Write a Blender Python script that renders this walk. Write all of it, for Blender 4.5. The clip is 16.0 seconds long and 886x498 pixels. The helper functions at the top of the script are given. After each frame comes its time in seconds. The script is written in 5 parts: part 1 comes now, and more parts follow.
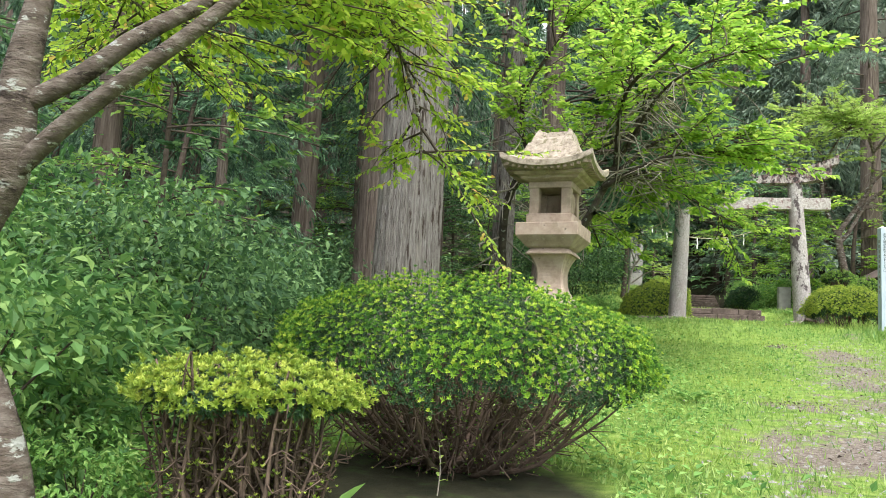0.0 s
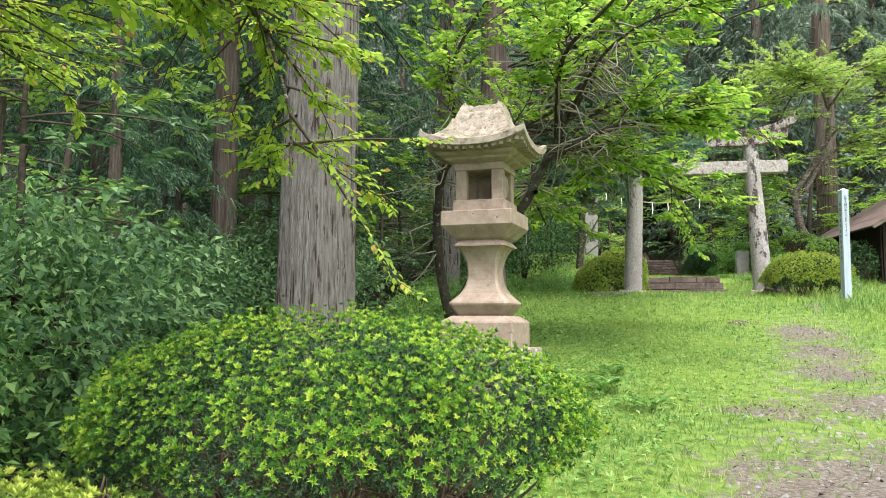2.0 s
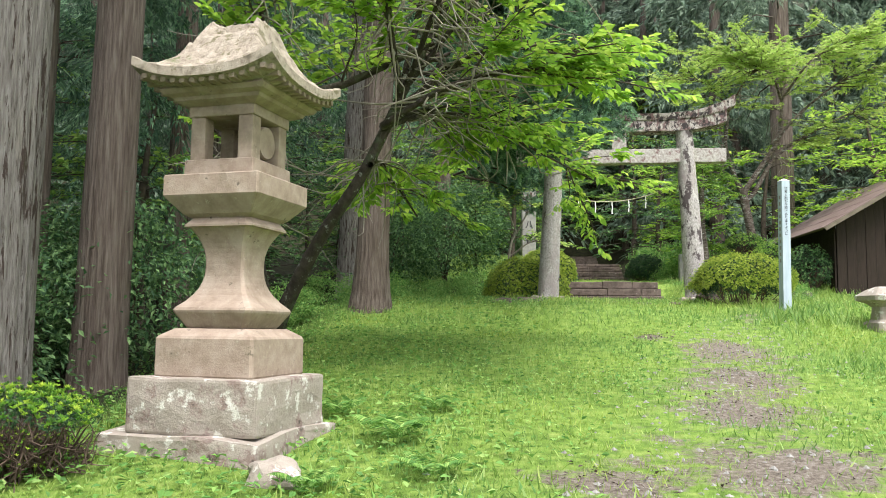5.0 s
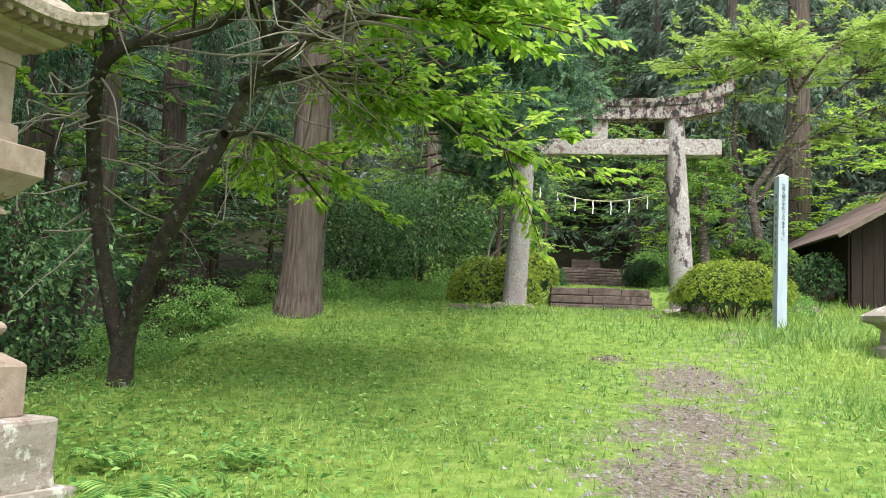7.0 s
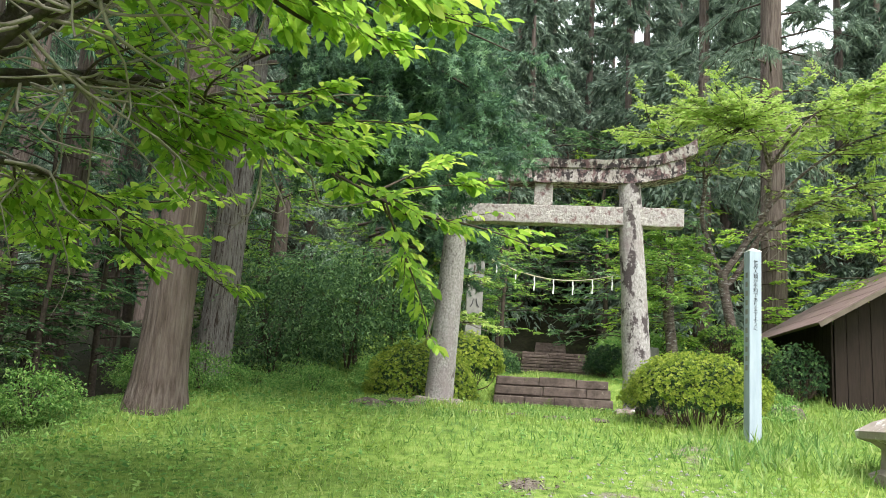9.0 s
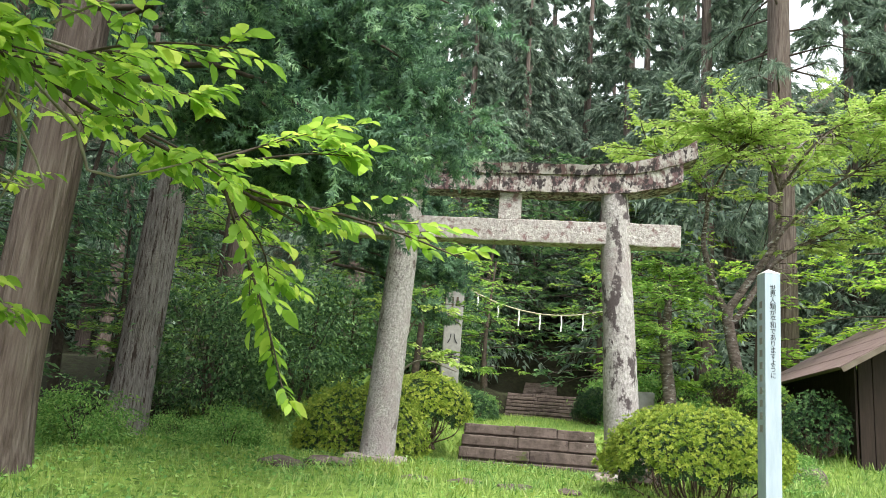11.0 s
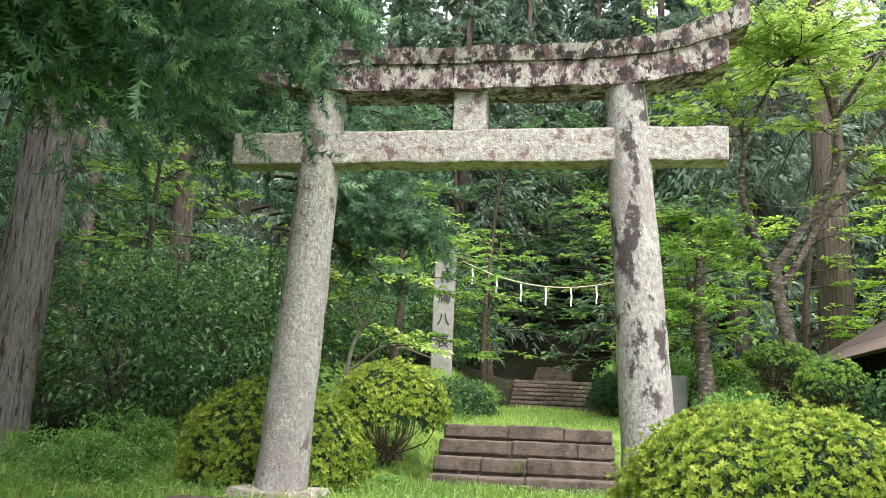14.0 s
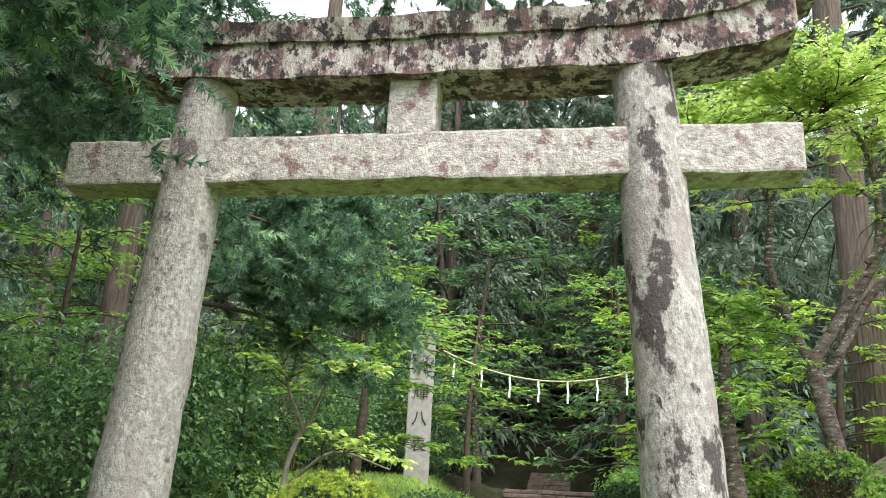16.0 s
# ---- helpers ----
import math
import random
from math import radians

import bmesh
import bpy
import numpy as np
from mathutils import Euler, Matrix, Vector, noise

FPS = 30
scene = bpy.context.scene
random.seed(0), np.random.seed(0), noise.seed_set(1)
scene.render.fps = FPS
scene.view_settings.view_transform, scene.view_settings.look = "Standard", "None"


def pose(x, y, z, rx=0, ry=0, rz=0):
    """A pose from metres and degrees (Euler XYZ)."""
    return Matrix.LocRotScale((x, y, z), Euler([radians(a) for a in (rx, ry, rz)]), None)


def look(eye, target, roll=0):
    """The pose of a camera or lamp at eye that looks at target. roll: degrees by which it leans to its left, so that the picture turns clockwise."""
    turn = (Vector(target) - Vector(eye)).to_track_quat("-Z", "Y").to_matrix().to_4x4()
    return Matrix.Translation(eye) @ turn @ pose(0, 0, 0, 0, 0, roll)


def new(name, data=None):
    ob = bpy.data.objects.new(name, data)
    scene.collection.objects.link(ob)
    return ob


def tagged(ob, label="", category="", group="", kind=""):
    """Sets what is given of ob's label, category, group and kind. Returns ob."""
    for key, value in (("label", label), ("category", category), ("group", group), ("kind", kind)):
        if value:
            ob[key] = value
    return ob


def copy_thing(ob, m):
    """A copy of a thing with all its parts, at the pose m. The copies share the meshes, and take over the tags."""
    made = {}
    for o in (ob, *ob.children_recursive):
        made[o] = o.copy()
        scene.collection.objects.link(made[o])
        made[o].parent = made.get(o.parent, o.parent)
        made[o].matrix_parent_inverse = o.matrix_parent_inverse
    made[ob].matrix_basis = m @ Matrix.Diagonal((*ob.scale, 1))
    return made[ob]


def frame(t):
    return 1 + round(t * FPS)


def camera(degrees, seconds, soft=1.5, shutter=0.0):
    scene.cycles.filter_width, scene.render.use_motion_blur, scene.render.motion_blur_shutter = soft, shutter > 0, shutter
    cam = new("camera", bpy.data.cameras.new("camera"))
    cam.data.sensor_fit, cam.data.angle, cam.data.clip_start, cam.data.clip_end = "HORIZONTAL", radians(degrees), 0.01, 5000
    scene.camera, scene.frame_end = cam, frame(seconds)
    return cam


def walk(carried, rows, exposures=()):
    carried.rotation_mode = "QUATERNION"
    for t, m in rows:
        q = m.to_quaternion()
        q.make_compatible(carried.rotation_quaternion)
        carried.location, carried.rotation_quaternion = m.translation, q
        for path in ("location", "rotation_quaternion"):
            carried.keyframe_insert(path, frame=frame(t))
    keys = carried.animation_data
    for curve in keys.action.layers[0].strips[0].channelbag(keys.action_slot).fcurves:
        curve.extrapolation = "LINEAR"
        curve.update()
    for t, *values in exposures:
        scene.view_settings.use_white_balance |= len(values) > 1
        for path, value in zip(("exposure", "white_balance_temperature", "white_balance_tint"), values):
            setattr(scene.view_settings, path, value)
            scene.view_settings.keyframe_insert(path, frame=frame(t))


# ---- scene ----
cam = camera(57.2, 16.0, soft=0.9)
METRES, EYE, TILT, LEAN, TURN = 15.0, 1.4, 0.0, 0.0, 12.2
ROWS = [
    (0.0, 0.0, 0.0, 0.0, -0.38, 7.37, -2.92),
    (0.5, 0.004, 0.0187, 0.0074, -1.01, 6.59, -2.55),
    (1.0, 0.0138, 0.0358, 0.0132, -1.93, 4.9, -2.16),
    (1.5, 0.0178, 0.0532, 0.0186, -2.64, 4.59, -1.02),
    (2.0, 0.0266, 0.0687, 0.0254, -2.79, 5.21, -0.04),
    (2.5, 0.0385, 0.0873, 0.0318, -2.69, 5.08, 0.1),
    (3.0, 0.0525, 0.1108, 0.031, -2.17, 5.52, 0.36),
    (3.5, 0.0731, 0.1317, 0.0322, -2.15, 5.67, 0.53),
    (4.0, 0.0926, 0.1592, 0.0309, -3.36, 5.82, 0.01),
    (4.5, 0.1136, 0.1865, 0.0304, -4.58, 5.54, -0.65),
    (7.0, 0.2149, 0.3161, 0.0431, -3.19, 5.39, -2.42),
    (7.5, 0.2291, 0.345, 0.0456, -2.37, 6.78, -3.31),
    (8.0, 0.2486, 0.377, 0.0499, -2.39, 6.85, -3.96),
    (8.5, 0.2604, 0.4072, 0.0532, -3.03, 7.22, -3.98),
    (9.0, 0.2779, 0.4398, 0.0613, -4.77, 10.98, -3.6),
    (11.5, 0.3407, 0.5926, 0.0815, -4.4, 13.49, -4.85),
    (12.0, 0.3533, 0.6223, 0.0849, -2.74, 13.29, -4.83),
    (12.5, 0.3642, 0.6502, 0.0884, -1.48, 12.33, -3.33),
    (13.0, 0.3716, 0.6835, 0.0915, -2.95, 12.46, -5.06),
    (13.5, 0.3786, 0.7145, 0.0954, -2.94, 12.32, -4.42),
    (14.0, 0.3848, 0.7489, 0.0981, -3.02, 12.46, -2.57),
    (14.5, 0.3919, 0.7813, 0.1025, -3.36, 12.47, -2.23),
    (15.0, 0.3982, 0.8152, 0.1059, -3.41, 13.43, -2.02),
    (15.5, 0.4058, 0.847, 0.1123, -3.35, 15.38, -2.41),
    (16.0, 0.4133, 0.8815, 0.118, -3.35, 19.22, -2.85),
]
EXPOSURES = [(0.0, 1.05), (4.5, 1.0), (9.0, 1.0), (12.5, 1.16), (14.0, 1.22), (16.0, 1.22)]
walk(cam, [(t, pose(0, 0, EYE, TILT, LEAN, TURN) @ pose(METRES * x, METRES * y, METRES * z, 90 + pitch, roll, yaw)) for t, x, y, z, yaw, pitch, roll in ROWS], EXPOSURES)

# ---- world, sun and exposure ----
world = bpy.data.worlds.new("sky")
scene.world = world
world.use_nodes = True
_wn = world.node_tree
_sky = _wn.nodes.new("ShaderNodeTexSky")
_sky.sky_type = "NISHITA"
_sky.sun_disc = False
_sky.sun_elevation, _sky.sun_rotation = radians(58), radians(150)
_sky.air_density, _sky.dust_density = 1.0, 4.0
_bg = next(n for n in _wn.nodes if n.type == "BACKGROUND")
_bg.inputs["Strength"].default_value = 0.165
_veil = _wn.nodes.new("ShaderNodeMixRGB")
_veil.inputs[0].default_value, _veil.inputs[2].default_value = 0.8, (7.0, 7.3, 7.6, 1)
_wn.links.new(_sky.outputs[0], _veil.inputs[1])
_wn.links.new(_veil.outputs[0], _bg.inputs["Color"])
sun_data = bpy.data.lights.new("sun", "SUN")
sun_data.energy, sun_data.angle, sun_data.color = 3.1, radians(34), (1.0, 0.97, 0.93)
sun = new("sun", sun_data)
sun.matrix_world = look((9, -15, 30), (0, 0, 0))

# ---- materials ----
def ramp_between(nt, fac, stops):
    r = nt.nodes.new("ShaderNodeValToRGB")
    while len(r.color_ramp.elements) < len(stops):
        r.color_ramp.elements.new(0.5)
    for e, (p, c) in zip(r.color_ramp.elements, stops):
        e.position, e.color = p, (*c, 1)
    nt.links.new(fac, r.inputs[0])
    return r.outputs[0]


def noise_fac(nt, scale, detail=4.0, stretch=(1, 1, 1), rough=0.6):
    co = nt.nodes.new("ShaderNodeTexCoord")
    mp = nt.nodes.new("ShaderNodeMapping")
    mp.inputs["Scale"].default_value = stretch
    nz = nt.nodes.new("ShaderNodeTexNoise")
    nz.inputs["Scale"].default_value, nz.inputs["Detail"].default_value = scale, detail
    nz.inputs["Roughness"].default_value = rough
    nt.links.new(co.outputs["Object"], mp.inputs[0])
    nt.links.new(mp.outputs[0], nz.inputs["Vector"])
    return nz.outputs[0]


def mixed(nt, fac, a, b):
    m = nt.nodes.new("ShaderNodeMixRGB")
    nt.links.new(fac, m.inputs[0])
    nt.links.new(a, m.inputs[1])
    nt.links.new(b, m.inputs[2])
    return m.outputs[0]


def surface(name, stops, scale, rough=0.9, bump=0.3, bump_scale=40, stretch=(1, 1, 1), patches=(), bump_dist=0.02):
    """A rough solid material: a grain of colours, patches laid over it (colour, scale, from, to), and relief."""
    m = bpy.data.materials.new(name)
    m.use_nodes = True
    nt = m.node_tree
    bsdf = nt.nodes["Principled BSDF"]
    bsdf.inputs["Roughness"].default_value = rough
    bsdf.inputs["Specular IOR Level"].default_value = 0.25
    col = ramp_between(nt, noise_fac(nt, scale, 6, stretch), stops)
    for c, s, lo, hi in patches:
        f = ramp_between(nt, noise_fac(nt, s, 5, stretch, 0.7), [(lo, (0, 0, 0)), (hi, (1, 1, 1))])
        rgb = nt.nodes.new("ShaderNodeRGB")
        rgb.outputs[0].default_value = (*c, 1)
        col = mixed(nt, f, col, rgb.outputs[0])
    nt.links.new(col, bsdf.inputs["Base Color"])
    if bump:
        b = nt.nodes.new("ShaderNodeBump")
        b.inputs["Strength"].default_value, b.inputs["Distance"].default_value = bump, bump_dist
        nt.links.new(noise_fac(nt, bump_scale, 5, stretch, 0.7), b.inputs["Height"])
        nt.links.new(b.outputs[0], bsdf.inputs["Normal"])
    return m


def leaf_material(name, stops, through_light=0.4, rough=0.45, patches=None):
    """Leaves: the colour differs from leaf to leaf, and light passes through them."""
    m = bpy.data.materials.new(name)
    m.use_nodes = True
    nt = m.node_tree
    bsdf, out = nt.nodes["Principled BSDF"], nt.nodes["Material Output"]
    geo = nt.nodes.new("ShaderNodeNewGeometry")
    col = ramp_between(nt, geo.outputs["Random Per Island"], [(p, (c[0] * 1.1, c[1] * 0.97, c[2] * 1.5 + 0.008)) for p, c in stops])
    if patches:
        other = ramp_between(nt, geo.outputs["Random Per Island"], patches)
        col = mixed(nt, ramp_between(nt, noise_fac(nt, 0.9, 5, (1, 1, 1), 0.65), [(0.4, (0, 0, 0)), (0.62, (1, 1, 1))]), col, other)
    bsdf.inputs["Roughness"].default_value = rough
    bsdf.inputs["Specular IOR Level"].default_value = 0.3
    nt.links.new(col, bsdf.inputs["Base Color"])
    tr = nt.nodes.new("ShaderNodeBsdfTranslucent")
    nt.links.new(col, tr.inputs["Color"])
    mx = nt.nodes.new("ShaderNodeMixShader")
    mx.inputs[0].default_value = through_light
    nt.links.new(bsdf.outputs[0], mx.inputs[1])
    nt.links.new(tr.outputs[0], mx.inputs[2])
    nt.links.new(mx.outputs[0], out.inputs["Surface"])
    return m


M_GRANITE = surface("weathered_granite", [(0.3, (0.19, 0.17, 0.165)), (0.5, (0.34, 0.315, 0.305)), (0.7, (0.48, 0.45, 0.44))], 44, 0.9, 1.0, 40,
                    patches=[((0.28, 0.235, 0.235), 2.2, 0.5, 0.66), ((0.15, 0.12, 0.12), 5, 0.6, 0.64), ((0.46, 0.44, 0.42), 7, 0.6, 0.68)], stretch=(1, 1, 0.75))
M_GRANITE_STAINED = surface("lichen_streaked_granite", [(0.3, (0.19, 0.17, 0.165)), (0.5, (0.34, 0.315, 0.305)), (0.7, (0.48, 0.45, 0.44))], 44, 0.9, 1.0, 40,
                    patches=[((0.28, 0.235, 0.235), 2.2, 0.5, 0.66), ((0.075, 0.06, 0.062), 5, 0.54, 0.59), ((0.46, 0.44, 0.42), 9, 0.58, 0.66)], stretch=(1, 1, 0.6))
M_BEAM = surface("lichened_granite_beam", [(0.3, (0.2, 0.17, 0.16)), (0.5, (0.36, 0.32, 0.305)), (0.7, (0.48, 0.45, 0.43))], 24, 0.9, 1.0, 24,
                 patches=[((0.14, 0.085, 0.088), 8, 0.47, 0.55), ((0.04, 0.032, 0.034), 11, 0.51, 0.56), ((0.5, 0.47, 0.45), 12, 0.62, 0.68)], stretch=(1.3, 1.3, 0.85))
M_TIE = surface("pale_granite_tie", [(0.3, (0.23, 0.2, 0.195)), (0.5, (0.38, 0.345, 0.33)), (0.7, (0.5, 0.475, 0.455))], 28, 0.9, 1.0, 30,
                patches=[((0.2, 0.13, 0.13), 9, 0.54, 0.62), ((0.56, 0.53, 0.5), 7, 0.6, 0.66)])
M_TUFF = surface("buff_tuff", [(0.3, (0.22, 0.165, 0.13)), (0.5, (0.29, 0.225, 0.18)), (0.7, (0.35, 0.285, 0.235))], 9, 0.92, 0.5, 60,
                 patches=[((0.2, 0.16, 0.12), 3, 0.56, 0.7), ((0.36, 0.31, 0.26), 22, 0.62, 0.7), ((0.13, 0.105, 0.08), 14, 0.64, 0.7)], bump_dist=0.008)
M_TUFF_OLD = surface("mossy_tuff", [(0.3, (0.14, 0.115, 0.09)), (0.45, (0.28, 0.235, 0.19)), (0.65, (0.38, 0.33, 0.275))], 16, 0.95, 0.8, 30,
                     patches=[((0.16, 0.14, 0.09), 12, 0.55, 0.62), ((0.1, 0.12, 0.05), 4, 0.62, 0.7)])
M_BASE = surface("blotched_base_stone", [(0.3, (0.23, 0.195, 0.165)), (0.6, (0.33, 0.29, 0.255))], 5, 0.9, 0.5, 30,
                 patches=[((0.21, 0.155, 0.14), 5, 0.52, 0.62), ((0.5, 0.48, 0.44), 9, 0.56, 0.62), ((0.06, 0.05, 0.045), 5, 0.64, 0.7)])
M_STEP = surface("old_step_stone", [(0.3, (0.06, 0.046, 0.038)), (0.6, (0.15, 0.118, 0.1))], 6, 0.92, 0.8, 24,
                 patches=[((0.06, 0.045, 0.04), 3, 0.55, 0.63), ((0.36, 0.32, 0.28), 7, 0.66, 0.7), ((0.08, 0.1, 0.03), 4, 0.62, 0.7)])
M_STELE = surface("grey_stele_stone", [(0.3, (0.19, 0.185, 0.175)), (0.7, (0.3, 0.29, 0.27))], 8, 0.9, 0.4, 40, patches=[((0.15, 0.14, 0.13), 2.5, 0.58, 0.7)])
M_INK = surface("dark_ink", [(0.3, (0.012, 0.012, 0.014)), (0.7, (0.03, 0.03, 0.035))], 30, 0.8, 0)
M_POST = surface("pale_painted_post", [(0.3, (0.3, 0.36, 0.42)), (0.7, (0.39, 0.45, 0.51))], 4, 0.6, 0.1, 60,
                 patches=[((0.4, 0.42, 0.42), 3, 0.62, 0.75)], stretch=(4, 4, 0.7))
M_CEDAR = surface("cedar_bark", [(0.3, (0.12, 0.102, 0.094)), (0.48, (0.235, 0.213, 0.2)), (0.7, (0.36, 0.335, 0.32))], 15, 0.95, 1.0, 26, stretch=(3.2, 3.2, 0.33), bump_dist=0.08,
                  patches=[((0.3, 0.27, 0.245), 5, 0.55, 0.66), ((0.07, 0.05, 0.042), 8, 0.55, 0.6)])
M_CEDAR_RED = surface("dark_cedar_bark", [(0.3, (0.065, 0.047, 0.039)), (0.5, (0.145, 0.112, 0.096)), (0.7, (0.22, 0.185, 0.162))], 9, 0.95, 1.0, 22, stretch=(3.2, 3.2, 0.22), bump_dist=0.04)
M_CHERRY = surface("cherry_bark", [(0.3, (0.05, 0.038, 0.03)), (0.5, (0.12, 0.095, 0.078)), (0.7, (0.22, 0.19, 0.165))], 9, 0.85, 1.0, 22, stretch=(1, 1, 2.6),
                   patches=[((0.36, 0.37, 0.34), 8, 0.58, 0.62), ((0.035, 0.025, 0.02), 6, 0.58, 0.63), ((0.2, 0.2, 0.14), 20, 0.62, 0.66)], bump_dist=0.03)
M_TWIG = surface("twig_bark", [(0.3, (0.04, 0.03, 0.024)), (0.7, (0.1, 0.078, 0.062))], 18, 0.9, 0.3, 60)
M_MOSSBARK = surface("lichened_dark_bark", [(0.3, (0.025, 0.02, 0.016)), (0.7, (0.075, 0.06, 0.048))], 14, 0.95, 1.0, 24, patches=[((0.07, 0.08, 0.05), 4, 0.55, 0.63), ((0.22, 0.23, 0.2), 11, 0.6, 0.65)], bump_dist=0.03)
M_SHRUB_TWIG = surface("brown_shrub_twig", [(0.3, (0.05, 0.035, 0.027)), (0.7, (0.15, 0.105, 0.08))], 18, 0.9, 0.3, 60)
M_DEADTWIG = surface("grey_dead_twig", [(0.3, (0.17, 0.145, 0.12)), (0.7, (0.32, 0.29, 0.25))], 18, 0.9, 0.3, 60)
M_WALLWOOD = surface("dark_brown_boards", [(0.3, (0.018, 0.012, 0.009)), (0.7, (0.034, 0.022, 0.017))], 6, 0.8, 0.4, 30, stretch=(6, 6, 0.5))
M_ROOF = surface("brown_sheet_roof", [(0.3, (0.13, 0.085, 0.08)), (0.7, (0.22, 0.16, 0.15))], 3, 0.55, 0.2, 20)
M_FASCIA = surface("weathered_fascia", [(0.3, (0.1, 0.08, 0.06)), (0.7, (0.17, 0.14, 0.11))], 5, 0.8, 0.2, 30)
M_PAPER = surface("white_paper", [(0.3, (0.75, 0.75, 0.72)), (0.7, (0.85, 0.85, 0.82))], 8, 0.8, 0)
M_ROPE = surface("straw_rope", [(0.3, (0.4, 0.36, 0.24)), (0.7, (0.55, 0.5, 0.36))], 60, 0.9, 0.4, 90)
# dark brown stone for the worn strokes on the stele
M_DARKSTONE = surface("dark_brown_stone", [(0.3, (0.06, 0.045, 0.035)), (0.7, (0.11, 0.085, 0.065))], 10, 0.95, 0.3, 30)

L_MAPLE = leaf_material("bright_broad_leaf", [(0.0, (0.14, 0.31, 0.025)), (0.45, (0.26, 0.49, 0.04)), (0.85, (0.4, 0.63, 0.06)), (1.0, (0.52, 0.7, 0.09))], 0.6)
L_CHERRY = leaf_material("cherry_leaf", [(0.0, (0.17, 0.33, 0.03)), (0.5, (0.32, 0.52, 0.035)), (0.95, (0.48, 0.65, 0.06)), (1.0, (0.48, 0.32, 0.07))], 0.62)
L_LIGHT = leaf_material("yellow_green_leaf", [(0.0, (0.26, 0.46, 0.06)), (0.6, (0.36, 0.55, 0.08)), (1.0, (0.5, 0.66, 0.14))], 0.5)
# darker than undergrowth_leaf: the wood's shade is put into the leaf colour
L_SHADE = leaf_material("shade_darkened_leaf", [(0.0, (0.035, 0.1, 0.025)), (0.6, (0.1, 0.22, 0.05)), (1.0, (0.22, 0.4, 0.1))], 0.4, 0.6)
L_UNDER = leaf_material("undergrowth_leaf", [(0.0, (0.05, 0.15, 0.025)), (0.6, (0.13, 0.29, 0.05)), (1.0, (0.27, 0.46, 0.09))], 0.42, 0.6)
L_MID = leaf_material("mid_green_leaf", [(0.0, (0.11, 0.26, 0.03)), (0.6, (0.22, 0.43, 0.05)), (1.0, (0.36, 0.55, 0.08))], 0.5)
L_CEDAR = leaf_material("cedar_needle", [(0.0, (0.03, 0.08, 0.03)), (0.5, (0.085, 0.18, 0.065)), (0.85, (0.15, 0.31, 0.105)), (1.0, (0.27, 0.47, 0.16))], 0.36, 0.6)
# paler, greyer than cedar_needle: light on the distant trees is in the colour
L_CEDAR_FAR = leaf_material("lit_far_conifer_needle", [(0.0, (0.09, 0.15, 0.07)), (0.6, (0.17, 0.27, 0.12)), (1.0, (0.3, 0.42, 0.2))], 0.34, 0.8)
L_YEW = leaf_material("clipped_shrub_leaf", [(0.0, (0.04, 0.13, 0.015)), (0.4, (0.13, 0.32, 0.025)), (0.75, (0.28, 0.52, 0.035)), (1.0, (0.48, 0.66, 0.06))], 0.4)
# dark copy of the shrub leaf; inside the domes its colour stands for shade
L_YEW_DARK = leaf_material("darkened_shrub_leaf", [(0.0, (0.02, 0.05, 0.015)), (0.7, (0.045, 0.12, 0.025)), (1.0, (0.1, 0.16, 0.04))], 0.25)
L_AZALEA = leaf_material("azalea_leaf", [(0.0, (0.16, 0.28, 0.025)), (0.5, (0.3, 0.45, 0.04)), (1.0, (0.48, 0.61, 0.08))], 0.4)
L_GRASS = leaf_material("grass_blade", [(0.0, (0.08, 0.2, 0.03)), (0.5, (0.17, 0.34, 0.05)), (1.0, (0.3, 0.46, 0.1))], 0.4, 0.5, [(0.0, (0.2, 0.31, 0.05)), (0.6, (0.33, 0.44, 0.09)), (1.0, (0.44, 0.48, 0.17))])
L_WEED = leaf_material("weed_leaf", [(0.0, (0.08, 0.22, 0.03)), (0.6, (0.17, 0.37, 0.05)), (1.0, (0.32, 0.51, 0.1))], 0.42, 0.6)

# ---- helpers for shapes ----
rng = np.random.default_rng(7)


def mesh_of(name, verts, faces, material, smooth=True):
    """A mesh from arrays of corners and of faces that all have the same number of corners."""
    verts = np.asarray(verts, np.float32).reshape(-1, 3)
    faces = np.asarray(faces, np.int32)
    k = faces.shape[1]
    me = bpy.data.meshes.new(name)
    me.vertices.add(len(verts))
    me.vertices.foreach_set("co", verts.ravel())
    me.loops.add(faces.size)
    me.loops.foreach_set("vertex_index", faces.ravel())
    me.polygons.add(len(faces))
    me.polygons.foreach_set("loop_start", np.arange(0, faces.size, k, dtype=np.int32))
    me.polygons.foreach_set("loop_total", np.full(len(faces), k, np.int32))
    me.polygons.foreach_set("use_smooth", np.full(len(faces), smooth, bool))
    me.materials.append(material)
    me.update(calc_edges=True)
    return me


def child(name, me, parent, label=""):
    ob = new(name, me)
    if name.endswith("work"):
        ob["kind"] = "stuff"
    ob.parent = parent
    if label:
        ob["label"] = label
    return ob


def part(name, bm, material, parent, label="", smooth=False):
    me = bpy.data.meshes.new(name)
    bm.to_mesh(me)
    bm.free()
    me.materials.append(material)
    for p in me.polygons:
        p.use_smooth = smooth
    return child(name, me, parent, label)


def thing(name, m, label, category, group="", kind=""):
    ob = new(name)
    ob.matrix_world = m
    return tagged(ob, label, category, group, kind)


